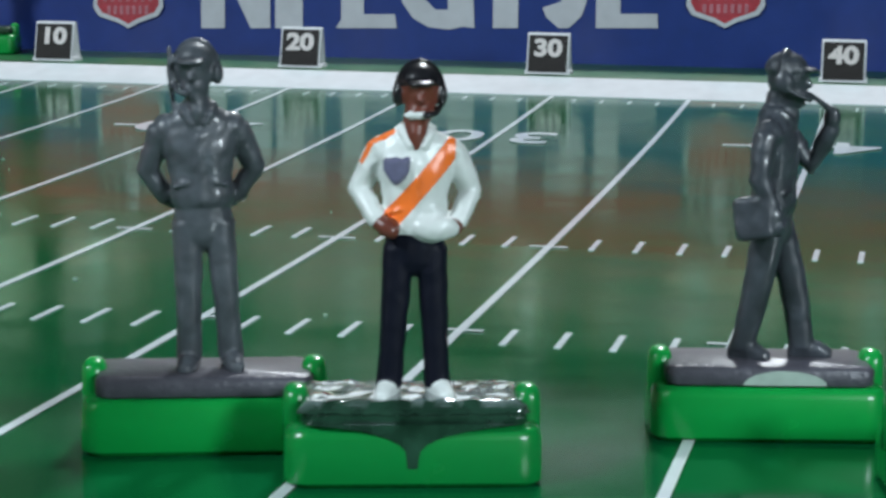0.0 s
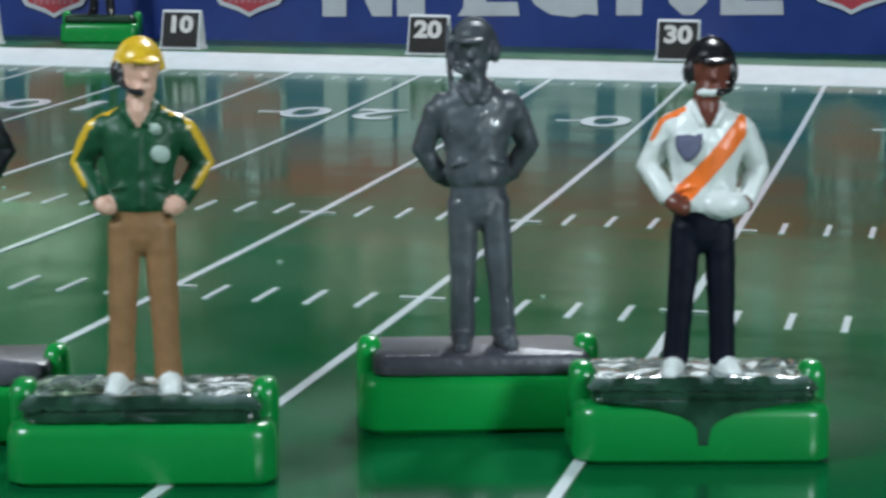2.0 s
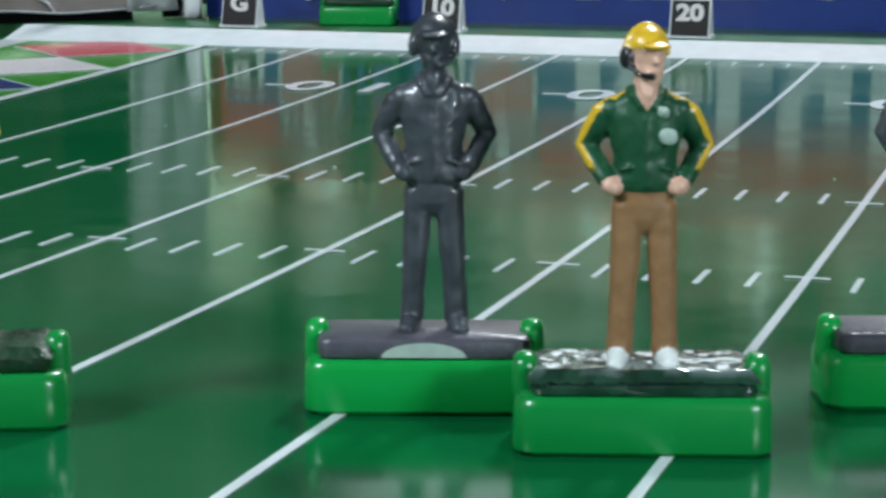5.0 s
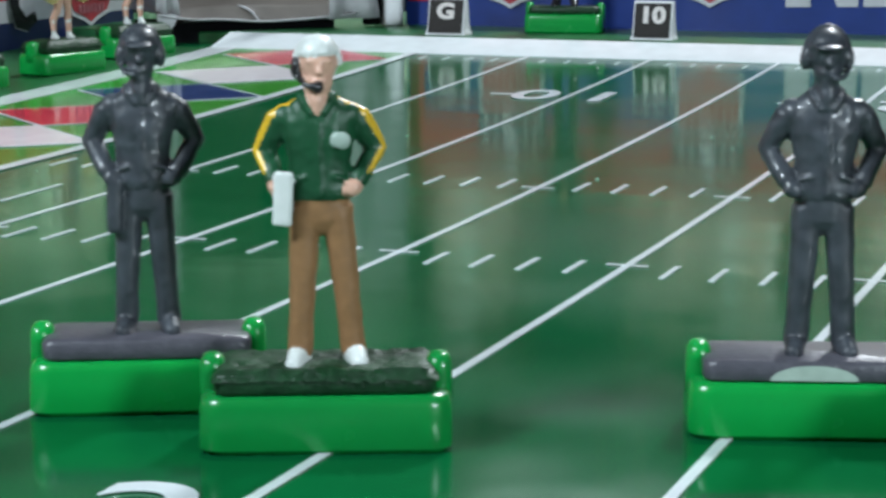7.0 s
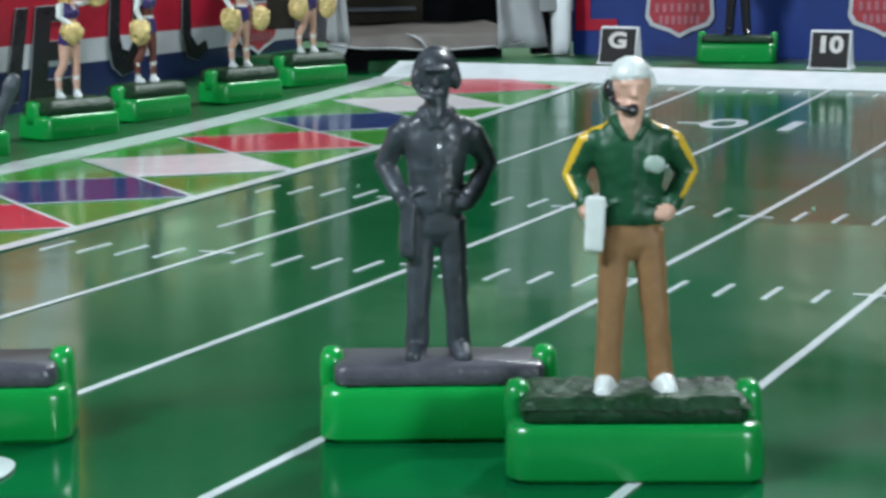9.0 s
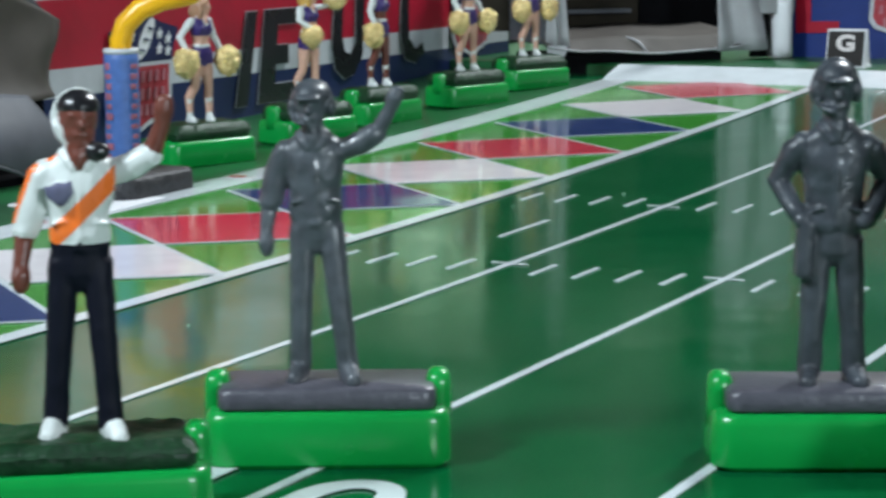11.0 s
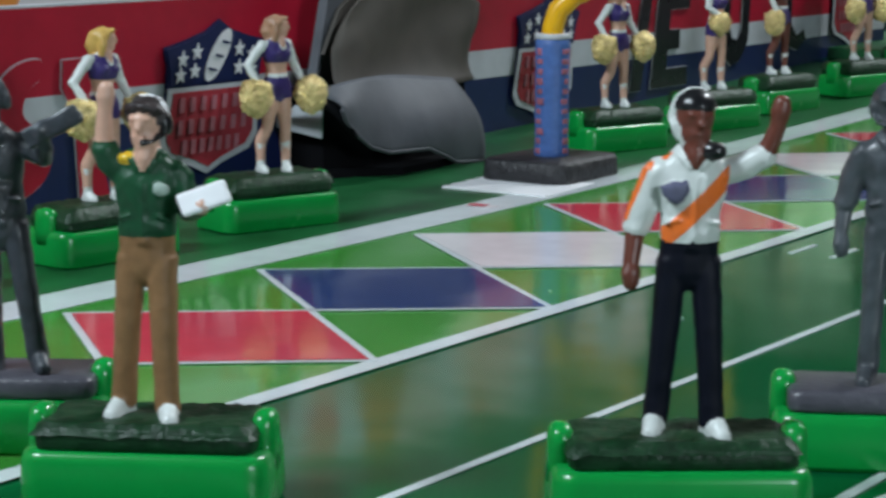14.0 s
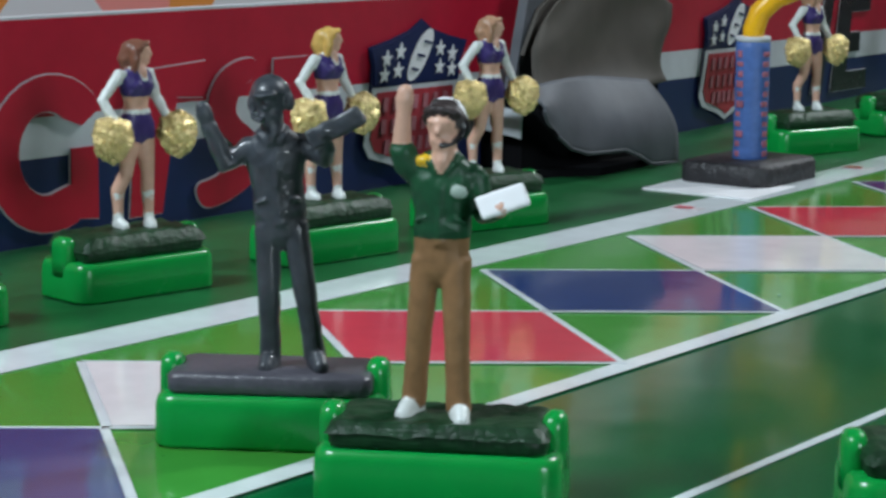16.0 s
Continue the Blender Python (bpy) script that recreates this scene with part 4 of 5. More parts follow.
    grow = Matrix.Translation((hx, hy, hz - 4.6)) @ Matrix.Diagonal((1.08, 1.06, 1.04, 1)) @ Matrix.Translation((-hx, -hy, -hz + 4.0))
    for v in bm.verts:
        v.co = grow @ v.co
    skull, bm = bm, trunk_bm
    temp = bpy.data.meshes.new("skull")
    skull.to_mesh(temp)
    skull.free()
    bm.from_mesh(temp)
    bpy.data.meshes.remove(temp)
    # arms: each a row of shoulder, elbow, wrist, fingers' end
    for i, arm in enumerate(spec["arms"]):
        sh, el, wr, fi = (Vector(p) for p in arm)
        sl = spec.get("sleeve", (1, 1))[i]
        sm = spec.get("sleeve_mat", 2)
        if sl >= 1:
            tube(bm, [sh, (sh + el) / 2, el, (el + wr) / 2, wr], [1.9, 1.85, 1.7, 1.5, 1.4] if not bare else [1.6, 1.5, 1.45, 1.35, 1.2], sm, 14)
            tube(bm, [wr.lerp(el, 0.16), wr], [1.5, 1.45] if not bare else [1.3, 1.25], sm, 12)
        else:
            tube(bm, [sh, (sh + el) / 2, el.lerp(wr, 0.2)], [2.0, 2.05, 1.95], sm, 14)
            tube(bm, [el, (el + wr) / 2, wr], [1.45, 1.35, 1.15], 3, 12)
        k = 0.8 if bare else 1.0
        d = (fi - wr).normalized()
        tube(bm, [wr, wr.lerp(fi, 0.55), fi], [1.1 * k, 1.45 * k, 1.15 * k], 3, 12)
        tube(bm, [wr.lerp(fi, 0.3), wr.lerp(fi, 0.7) + d.orthogonal().normalized() * 1.3 * k], [0.55 * k, 0.5 * k], 3, 8)
        if spec.get("trim"):
            t_mat, which = spec["trim"]
            if i in which:
                out = Vector((-1 if sh.x < 0 else 1, -0.45, 0.35)).normalized()
                tube(bm, [Vector((sh.x * 0.45, -0.3, 37.6)), sh + out * 1.35, (sh + el) / 2 + out * 1.4, el + out * 1.25, el.lerp(wr, 0.8 if sl >= 1 else 0.2) + out * 0.9], [0.75, 0.95, 0.9, 0.85, 0.7], t_mat)
    for add in spec.get("adds", ()):
        add(bm)
    # longer or shorter legs under the same trunk; the body turns and leans on its plate
    dz, k = spec.get("leg", 0.0), scale * spec.get("size", 1)
    turn = Matrix.Translation((cx, cy, spec.get("mound", 0.0))) @ turned(0, spec.get("lean", 0.0), spec.get("turn", 0)) @ Matrix.Diagonal((k, k, k, 1))
    for v in bm.verts:
        z = v.co.z
        v.co.z = z + dz * (z / 20 if z < 20 else 1 - (z - 20) / 30)
        v.co = turn @ v.co
    seed = spec.get("seed", 0) * 1.7 + cx * 3.1 + len(label)
    cloth = {1: (0.10, seed), 2: (0.22, seed + 9)} if not bare else {2: (0.15, seed), 1: (0.1, seed), 5: (0.2, seed)}
    if kind != "cap":
        cloth[4] = (0.18, seed + 4)
    body = fuse(bm, 0.26 if not bare else 0.34, cloth)
    bm = bmesh.new()
    bm.from_mesh(body)
    bpy.data.meshes.remove(body)
    plates = bpy.data.meshes.new("plates")
    base.to_mesh(plates)
    base.free()
    bm.from_mesh(plates)
    bpy.data.meshes.remove(plates)
    # tinsel stays as it is, outside the moulded skin
    if spec.get("loose"):
        tinsel, tufts = bmesh.new(), bpy.data.meshes.new("tufts")
        for add in spec["loose"]:
            add(tinsel)
        for v in tinsel.verts:
            z = v.co.z
            v.co.z = z + dz * (z / 20 if z < 20 else 1 - (z - 20) / 30)
            v.co = turn @ v.co
        tinsel.to_mesh(tufts)
        tinsel.free()
        bm.from_mesh(tufts)
        bpy.data.meshes.remove(tufts)
    for v in bm.verts:
        v.co = v.co * MM
    ob = link(name, bm, mats, angle=60)
    ob.matrix_world = m @ Matrix.Translation((0, 0, PLATE_Z * MM))
    return tagged(ob, label, category, group)


HIP_ARMS = (((-5.4, 0.3, 35.0), (-7.9, 1.8, 29.8), (-5.4, -1.6, 25.2), (-4.2, -2.6, 23.8)), ((5.4, 0.3, 35.0), (7.9, 1.8, 29.8), (5.4, -1.6, 25.2), (4.2, -2.6, 23.8)))
BACK_ARMS = (((-5.4, 0.3, 35.0), (-7.7, 2.0, 29.0), (-5.0, 3.0, 24.8), (-3.4, 3.6, 24.0)), ((5.4, 0.3, 35.0), (7.7, 2.0, 29.0), (5.0, 3.0, 24.8), (3.4, 3.6, 24.0)))
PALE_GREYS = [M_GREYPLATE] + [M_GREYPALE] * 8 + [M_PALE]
GREYS = [M_GREYPLATE] + [M_GREY] * 8 + [M_PALE]


def jacket_with_sash(slope_by, offset, half):
    """White jacket with one broad slanting stripe over the chest."""
    m = material("paint_white_sash", (0.62, 0.65, 0.63), 0.34, grain=0.08, scale=700)
    n, l = m.node_tree.nodes, m.node_tree.links
    tc, sep = n.new("ShaderNodeTexCoord"), n.new("ShaderNodeSeparateXYZ")
    l.new(tc.outputs["Object"], sep.inputs[0])
    slope = n.new("ShaderNodeMath")
    slope.operation = "MULTIPLY_ADD"
    slope.inputs[1].default_value, slope.inputs[2].default_value = -slope_by, 0.0
    l.new(sep.outputs["X"], slope.inputs[0])
    s = n.new("ShaderNodeMath")
    l.new(slope.outputs[0], s.inputs[0])
    l.new(sep.outputs["Z"], s.inputs[1])
    dist = n.new("ShaderNodeMath")
    dist.operation = "SUBTRACT"
    l.new(s.outputs[0], dist.inputs[0])
    dist.inputs[1].default_value = offset
    ab = n.new("ShaderNodeMath")
    ab.operation = "ABSOLUTE"
    l.new(dist.outputs[0], ab.inputs[0])
    lt = n.new("ShaderNodeMath")
    lt.operation = "LESS_THAN"
    l.new(ab.outputs[0], lt.inputs[0])
    lt.inputs[1].default_value = half
    front = n.new("ShaderNodeMath")
    front.operation = "LESS_THAN"
    l.new(sep.outputs["Y"], front.inputs[0])
    front.inputs[1].default_value = -0.0008
    ax = n.new("ShaderNodeMath")
    ax.operation = "ABSOLUTE"
    l.new(sep.outputs["X"], ax.inputs[0])
    near = n.new("ShaderNodeMath")
    near.operation = "LESS_THAN"
    near.inputs[1].default_value = 0.0054
    l.new(ax.outputs[0], near.inputs[0])
    pair = n.new("ShaderNodeMath")
    pair.operation = "MULTIPLY"
    l.new(near.outputs[0], pair.inputs[0])
    l.new(front.outputs[0], pair.inputs[1])
    both = n.new("ShaderNodeMath")
    both.operation = "MULTIPLY"
    l.new(lt.outputs[0], both.inputs[0])
    l.new(pair.outputs[0], both.inputs[1])
    mix = n.new("ShaderNodeMix")
    mix.data_type = "RGBA"
    l.new(both.outputs[0], mix.inputs["Factor"])
    old = n["Principled BSDF"].inputs["Base Color"].links[0].from_socket
    l.new(old, mix.inputs["A"])
    mix.inputs["B"].default_value = (0.85, 0.17, 0.025, 1)
    l.new(mix.outputs["Result"], n["Principled BSDF"].inputs["Base Color"])
    return m


M_SASH = jacket_with_sash(1.15, 0.0278, 0.0019)
M_SASH_THIN = jacket_with_sash(0.95, 0.0275, 0.0015)

STANDS = {
    "a": (0.3849, 0.1287, 12), "b": (0.3410, 0.0909, 16), "c": (0.3092, 0.0993, 18), "d": (0.2733, 0.0615, 16), "e": (0.2392, 0.0735, 17),
    "f": (0.1799, 0.0426, 22.5), "g": (0.1475, 0.0531, 25), "h": (0.0842, 0.0243, 27.5), "i": (0.0755, -0.0190, 36), "j": (0.0142, -0.0490, 28), "k": (-0.0223, -0.0406, 32),
}
CHEER = ((-0.1078, -0.0264, 80), (-0.1060, 0.0256, 81), (-0.1026, 0.0817, 82), (-0.1047, 0.1368, 73), (-0.1090, 0.3075, 71), (-0.1064, 0.3680, 73),
         (-0.1062, 0.4209, 80), (-0.1021, 0.4779, 74), (-0.1035, 0.5337, 70))
LONG = {"a": 1.05, "b": 1.06, "c": 1.055, "d": 1.055, "e": 1.05, "f": 1.05, "g": 1.045, "h": 1.05, "j": 0.995, "k": 1.015}
AT = {k: base_pose(*v, stretch=LONG.get(k, 1.0)) for k, v in STANDS.items()}
long_at = lambda k: AT[k] @ Matrix.Diagonal((LONG.get(k, 1.0), 1, 1, 1))
DEEP = "bdf"           # stands moulded in a deeper green
for mat, where in ((M_PLASTIC_DEEP, [long_at(k) for k in AT if k in DEEP] + [base_pose(0.4195, 0.1055, 13)]),
                   (M_PLASTIC, [long_at(k) for k in AT if k not in DEEP] + [base_pose(*v) for v in CHEER] + [base_pose(0.0300, 0.6340, 10, APRON)])):
    first_base = make_base(mat)
    for w in where[1:]:
        copy_thing(first_base, w)
    first_base.matrix_world = where[0]


def coach(key, label, mats, **spec):
    figure("coach_figurine", AT[key], label, mats, spec, stretch=LONG.get(key, 1.0))


coach("a", "grey unpainted figurine lifting a microphone, bag at its side", GREYS,
      feet=((-2.2, 3.8), (2.4, -4.8)), turn=72, at=(0.5, 1.0), size=0.945, head=(0, -1.6, 43.4), mark=2.0, slim=0.95,
      arms=(((-5.6, 0.5, 35), (-6.9, 1.0, 28.5), (-6.6, -1.5, 22.5), (-6.4, -2.2, 20.5)), ((5.6, 0, 35), (6.2, -4.8, 29.4), (4.8, -7.8, 35.6), (4.2, -8.0, 38.2))),
      adds=(lambda bm: slab(bm, (-7.4, 1.6, 22.6), (2.4, 6.0, 6.6), turned(-10, 6, 0), 2, 0.7), lambda bm: tube(bm, [(4.0, -7.6, 38.4), (2.6, -6.4, 39.6), (1.0, -4.7, 41.0)], [0.6, 0.5, 0.5], 6, 6)))
coach("b", "figurine in white jacket with orange sash and navy trousers", [M_TURFGLOSS, M_NAVY, M_SASH, M_SKIN_DARK, M_BLACK, M_WHITE, M_BLACK, M_BADGE, M_ORANGE],
      feet=((-3.5, 0.2), (3.4, 0.4)), hem=24.0, wide=0.93, toe=18, size=0.94, rough=0.5, seed=5, head=(0.5, -0.5, 43.6), at=(0.2, -0.6), ears=(1, -1),
      arms=(((-5.3, 0.3, 35.0), (-7.9, 1.0, 29.6), (-5.4, -2.6, 25.6), (-3.2, -4.0, 24.1)), ((5.3, 0.3, 35.0), (7.9, 1.2, 29.4), (6.0, -1.2, 25.2), (4.8, -2.0, 24.2))),
      adds=(badge((-2.9, -3.9, 32.6), 3.6, 3.8, 7), lambda bm: tube(bm, [(-7.4, -0.4, 33.6), (-6.4, -0.9, 36.2), (-3.2, -1.0, 37.9)], [0.45, 0.5, 0.45], 8),
            lambda bm: tube(bm, [(-1.6, -3.2, 40.4), (1.6, -3.3, 40.5)], [0.5, 0.5], 5, 6), lambda bm: ball(bm, (2.6, -2.8, 24.6), (3.5, 1.7, 2.0), 2)), runs=(drip,))
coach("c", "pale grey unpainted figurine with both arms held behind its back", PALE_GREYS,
      feet=((-3.0, 0), (3.1, 0)), arms=BACK_ARMS, size=0.97, hem=24.3, wide=0.92, lean=-2.4, look=-12, ears=(-1, 1), at=(0.8, 0.5), seed=2,
      adds=(lambda bm: tube(bm, [(-3.6, -0.6, 47.0), (-3.7, -0.8, 43.0), (-3.4, -1.0, 37.6)], [0.4, 0.5, 0.45], 6, 6),))
coach("d", "figurine with yellow cap, green jacket and tan trousers", [M_TURFGLOSS, M_TAN, M_GREEN, M_SKIN_LIGHT, M_YELLOW, M_WHITE, M_BLACK, M_YELLOW, M_PALE],
      feet=((-3.2, 0.0), (3.3, 0.4)), arms=HIP_ARMS, trim=(7, (0, 1)), rough=0.45, seed=9, look=22, size=0.945, leg=1.5, band=4, ears=(-1,), hem=24.0,
      adds=(lambda bm: ball(bm, (3.1, -3.7, 31.8), (1.3, 0.5, 1.4), 8), lambda bm: ball(bm, (2.4, -3.3, 35.4), (0.8, 0.6, 0.8), 8)))
coach("e", "grey unpainted figurine standing with its arms akimbo", GREYS,
      feet=((-3.4, 0.2), (3.5, 0.2)), arms=HIP_ARMS, at=(1.3, 0.6), size=0.945, mark=0.0, ears=(1, -1), seed=3)
coach("f", "white-haired figurine in green jacket, yellow-trimmed sleeves, holding white sheet", [M_TURF, M_TAN, M_GREEN, M_SKIN_LIGHT, M_WHITE, M_WHITE, M_BLACK, M_YELLOW, M_PALE],
      feet=((-3.8, 0.0), (4.0, 0.4)), arms=(((-5.4, 0.3, 35.0), (-7.8, 1.4, 29.8), (-6.4, -2.0, 25.8), (-5.9, -2.9, 24.0)), HIP_ARMS[1]), trim=(7, (0, 1)), toe=14, lean=-1.4, at=(0.1, 0), rough=0.55, seed=13,
      size=0.935, leg=1.8, band=4, ears=(-1,), hem=23, look=6, brim=False, crown=1.8, head=(0.2, -0.5, 43.2),
      adds=(lambda bm: slab(bm, (-5.3, -3.5, 23.2), (2.9, 1.0, 8.4), turned(0, 4, 0), 4, 0.4), lambda bm: ball(bm, (3.3, -3.7, 31.8), (1.5, 0.5, 1.5), 8),
            lambda bm: ball(bm, (0.2, -3.9, 39.9), (0.9, 0.8, 0.9), 6)))
coach("g", "dark grey unpainted figurine with a towel at the hip", GREYS,
      feet=((-3.1, 0.1), (3.5, 0.1)), arms=HIP_ARMS, wide=0.86, size=0.93, at=(-0.2, 0.5), ears=(-1, 1), seed=6,
      adds=(lambda bm: slab(bm, (-4.4, -1.6, 20.2), (2.4, 4.0, 9.0), turned(0, 3, 0), 2, 0.7),))
WAVE_ARMS = (((-4.7, 0.2, 35.0), (-7.2, 1.0, 27.0), (-8.0, -0.6, 20.8), (-8.0, -1.2, 18.0)), ((4.7, 0.0, 35.2), (9.6, -1.0, 37.0), (12.4, -2.0, 42.4), (13.6, -2.2, 45.8)))
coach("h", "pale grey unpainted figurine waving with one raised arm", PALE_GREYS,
      wide=0.84, slim=0.92, feet=((-3.6, 0.8), (4.2, -1.6)), arms=WAVE_ARMS, at=(-0.7, 0.4), size=0.87, leg=3.5, hem=23.4, look=-8, lean=-1.5, belt=1, sleeve=(0, 0), toe=14, seed=7)
coach("i", "waving figurine in white jacket with orange stripes and navy trousers", [M_TURF, M_NAVY, M_SASH_THIN, M_SKIN_DARK, M_BLACK, M_WHITE, M_BLACK, M_BADGE, M_ORANGE],
      wide=0.82, slim=0.92, feet=((-3.7, 0.8), (4.0, -1.2)), arms=(WAVE_ARMS[0], ((4.7, 0.0, 35.2), (9.4, -1.0, 36.8), (11.2, -1.8, 42.6), (11.6, -2.0, 46.6))), sleeve=(0, 0), size=0.90, leg=3.5, trim=(8, (0,)), hem=24.6,
      look=10, toe=16, rough=0.35, seed=21, at=(0.5, 0), band=5, band_r=0.55, arc=(60, 256), brim=False, crown=1.7, ears=(), lean=1.0, belt=1,
      adds=(badge((-2.7, -3.7, 32.0), 3.6, 3.4, 7, -10), lambda bm: ball(bm, (2.6, -2.8, 38.6), (1.7, 1.3, 1.5), 6)))
coach("j", "figurine in green shirt, tan trousers, fist raised, gripping white paper", [M_TURF, M_TAN, M_GREEN, M_SKIN_LIGHT, M_DARKHAIR, M_WHITE, M_BLACK, M_CARD, M_YELLOW, M_PALE],
      wide=0.84, slim=0.95, feet=((-3.7, 0.8), (3.5, -1.4)), cap="hair", band=7, band_r=0.35, ears=(1,), arms=(((-4.3, 0, 35.2), (-6.4, -1.2, 38.0), (-6.0, -1.6, 45.2), (-5.8, -1.6, 49.2)), ((4.8, 0.2, 35.0), (6.4, -0.4, 28.8), (8.6, -4.6, 30.4), (9.6, -6.0, 31.2))),
      sleeve=(0, 1), size=0.865, leg=3.0, hem=25.2, look=-10, toe=16, rough=0.35, seed=31, lean=1.2, at=(-0.9, 0.2), belt=1,
      adds=(lambda bm: slab(bm, (9.6, -5.6, 32.2), (7.6, 1.2, 4.0), turned(-25, -22, 10), 7, 0.3), lambda bm: ball(bm, (3.0, -3.6, 33.0), (1.3, 0.5, 1.2), 9), lambda bm: ball(bm, (-2.6, -1.6, 37.6), (1.4, 1.2, 1.0), 8)))
coach("k", "grey unpainted figurine with both arms raised, holding a clipboard", GREYS,
      wide=0.84, slim=0.92, feet=((-3.6, 0.6), (3.8, -1.6)), turn=8, at=(2.6, 0), size=0.87, leg=2.5, lean=-4.6, look=-14, belt=1, toe=14, seed=8,
      arms=(((-4.6, 0, 35.2), (-8.0, -0.6, 32.6), (-10.2, -1.4, 40.0), (-11.0, -1.6, 43.6)), ((4.6, 0, 35.2), (8.2, -2.2, 32.6), (8.4, -4.6, 36.4), (8.0, -5.4, 38.4))),
      adds=(lambda bm: slab(bm, (10.2, -5.4, 38.4), (10.0, 1.1, 3.6), turned(-8, -24, 0), 2, 0.3),))
figure("coach_figurine", base_pose(0.0300, 0.6340, 10, APRON), "figurine in black trousers on the rim", [M_TURF, M_BLACK, M_NAVY, M_SKIN_LIGHT, M_NAVY, M_BLACK, M_BLACK],
       dict(feet=((-3.6, 0.2), (3.6, 0.2)), arms=HIP_ARMS, seed=41))


def pom(c, r=4.8):
    def add(bm):
        rnd = random.Random(hash((round(c[0] * 10), round(c[2] * 10))) % 1000)
        g = bmesh.ops.create_icosphere(bm, subdivisions=5, radius=1)
        for v in g["verts"]:
            k = 1 + 0.16 * noise.noise(v.co * 2.2 + Vector(c)) + 0.13 * abs(noise.noise(v.co * 6 + Vector(c))) + 0.10 * noise.noise(v.co * 13 + Vector(c)) + rnd.uniform(-0.03, 0.03)
            v.co = Vector(c) + Vector((v.co.x * 1.08, v.co.y * 0.85, v.co.z * 0.98)) * r * k
        for f in {f for v in g["verts"] for f in v.link_faces}:
            f.material_index = 7
    return add


DOWN = (((-4.6, 0.4, 36.0), (-10.2, 1.2, 27.6), (-9.0, -1.6, 21.4), (-8.4, -2.4, 19.2)), ((4.4, 0.4, 36.0), (7.6, 0.8, 27.6), (8.4, -1.8, 21.4), (9.2, -2.6, 19.2)))
ONE_UP = (((-4.6, 0.4, 36.0), (-6.4, -0.6, 29.0), (-2.6, -4.0, 25.0), (-1.0, -4.6, 23.0)), ((4.4, 0.4, 36.2), (8.6, 0.0, 36.0), (12.4, -0.6, 37.0), (14.0, -0.8, 37.6)))
HIGH = (((-4.6, 0.4, 36.0), (-7.4, 0.6, 28.0), (-6.8, -1.6, 21.0), (-6.4, -2.4, 19.0)), ((4.4, 0.4, 36.2), (7.6, 0.0, 38.6), (9.8, -0.8, 44.0), (10.4, -1.0, 46.0)))
hairs = (M_BROWN, M_BROWN, M_BLONDE, M_LIGHTBROWN, M_LIGHTBROWN, M_BLONDE, M_BROWN, M_LIGHTBROWN, M_BLONDE)
styles = (DOWN, DOWN, DOWN, DOWN, DOWN, ONE_UP, HIGH, DOWN, DOWN)
words = {M_BROWN: "brown", M_BLONDE: "blonde", M_LIGHTBROWN: "light brown"}
for i, v in enumerate(CHEER):
    arms = styles[i]
    skin = M_SKIN_DARK if i == 6 else M_SKIN_LIGHT
    pos = {DOWN: "poms lowered", ONE_UP: "one pom held out", HIGH: "one pom held high"}[arms]
    figure("cheerleader_figurine", base_pose(*v), "%s-haired cheerleader figurine in purple and white, gold %s" % (words[hairs[i]], pos),
           [M_TURF, M_PURPLE, M_PURPLE, skin, hairs[i], M_WHITE, M_BLACK, M_GOLD],
           dict(bare=True, mound=1.3, head=(0.3, -0.5, 42.6), feet=((-4.4, 2.2), (2.4, -1.4)), cap="long", headset=False, arms=arms, sleeve_mat=5, rough=0.7, seed=50 + i * 3, look=48, turn=8, toe=-14, leg=7.0, at=(2.5 if i in (1, 3) else 0.8, 0),
                loose=tuple(pom(Vector(a[3]) + Vector((1.8 if a[3][0] > 0 else -0.4, -0.6 if a[3][0] > 0 else 1.6, -1.4 if a[3][2] < 35 else 1.5))) for a in arms)),
           "cheerleader figurines", "figurine", 0.785)


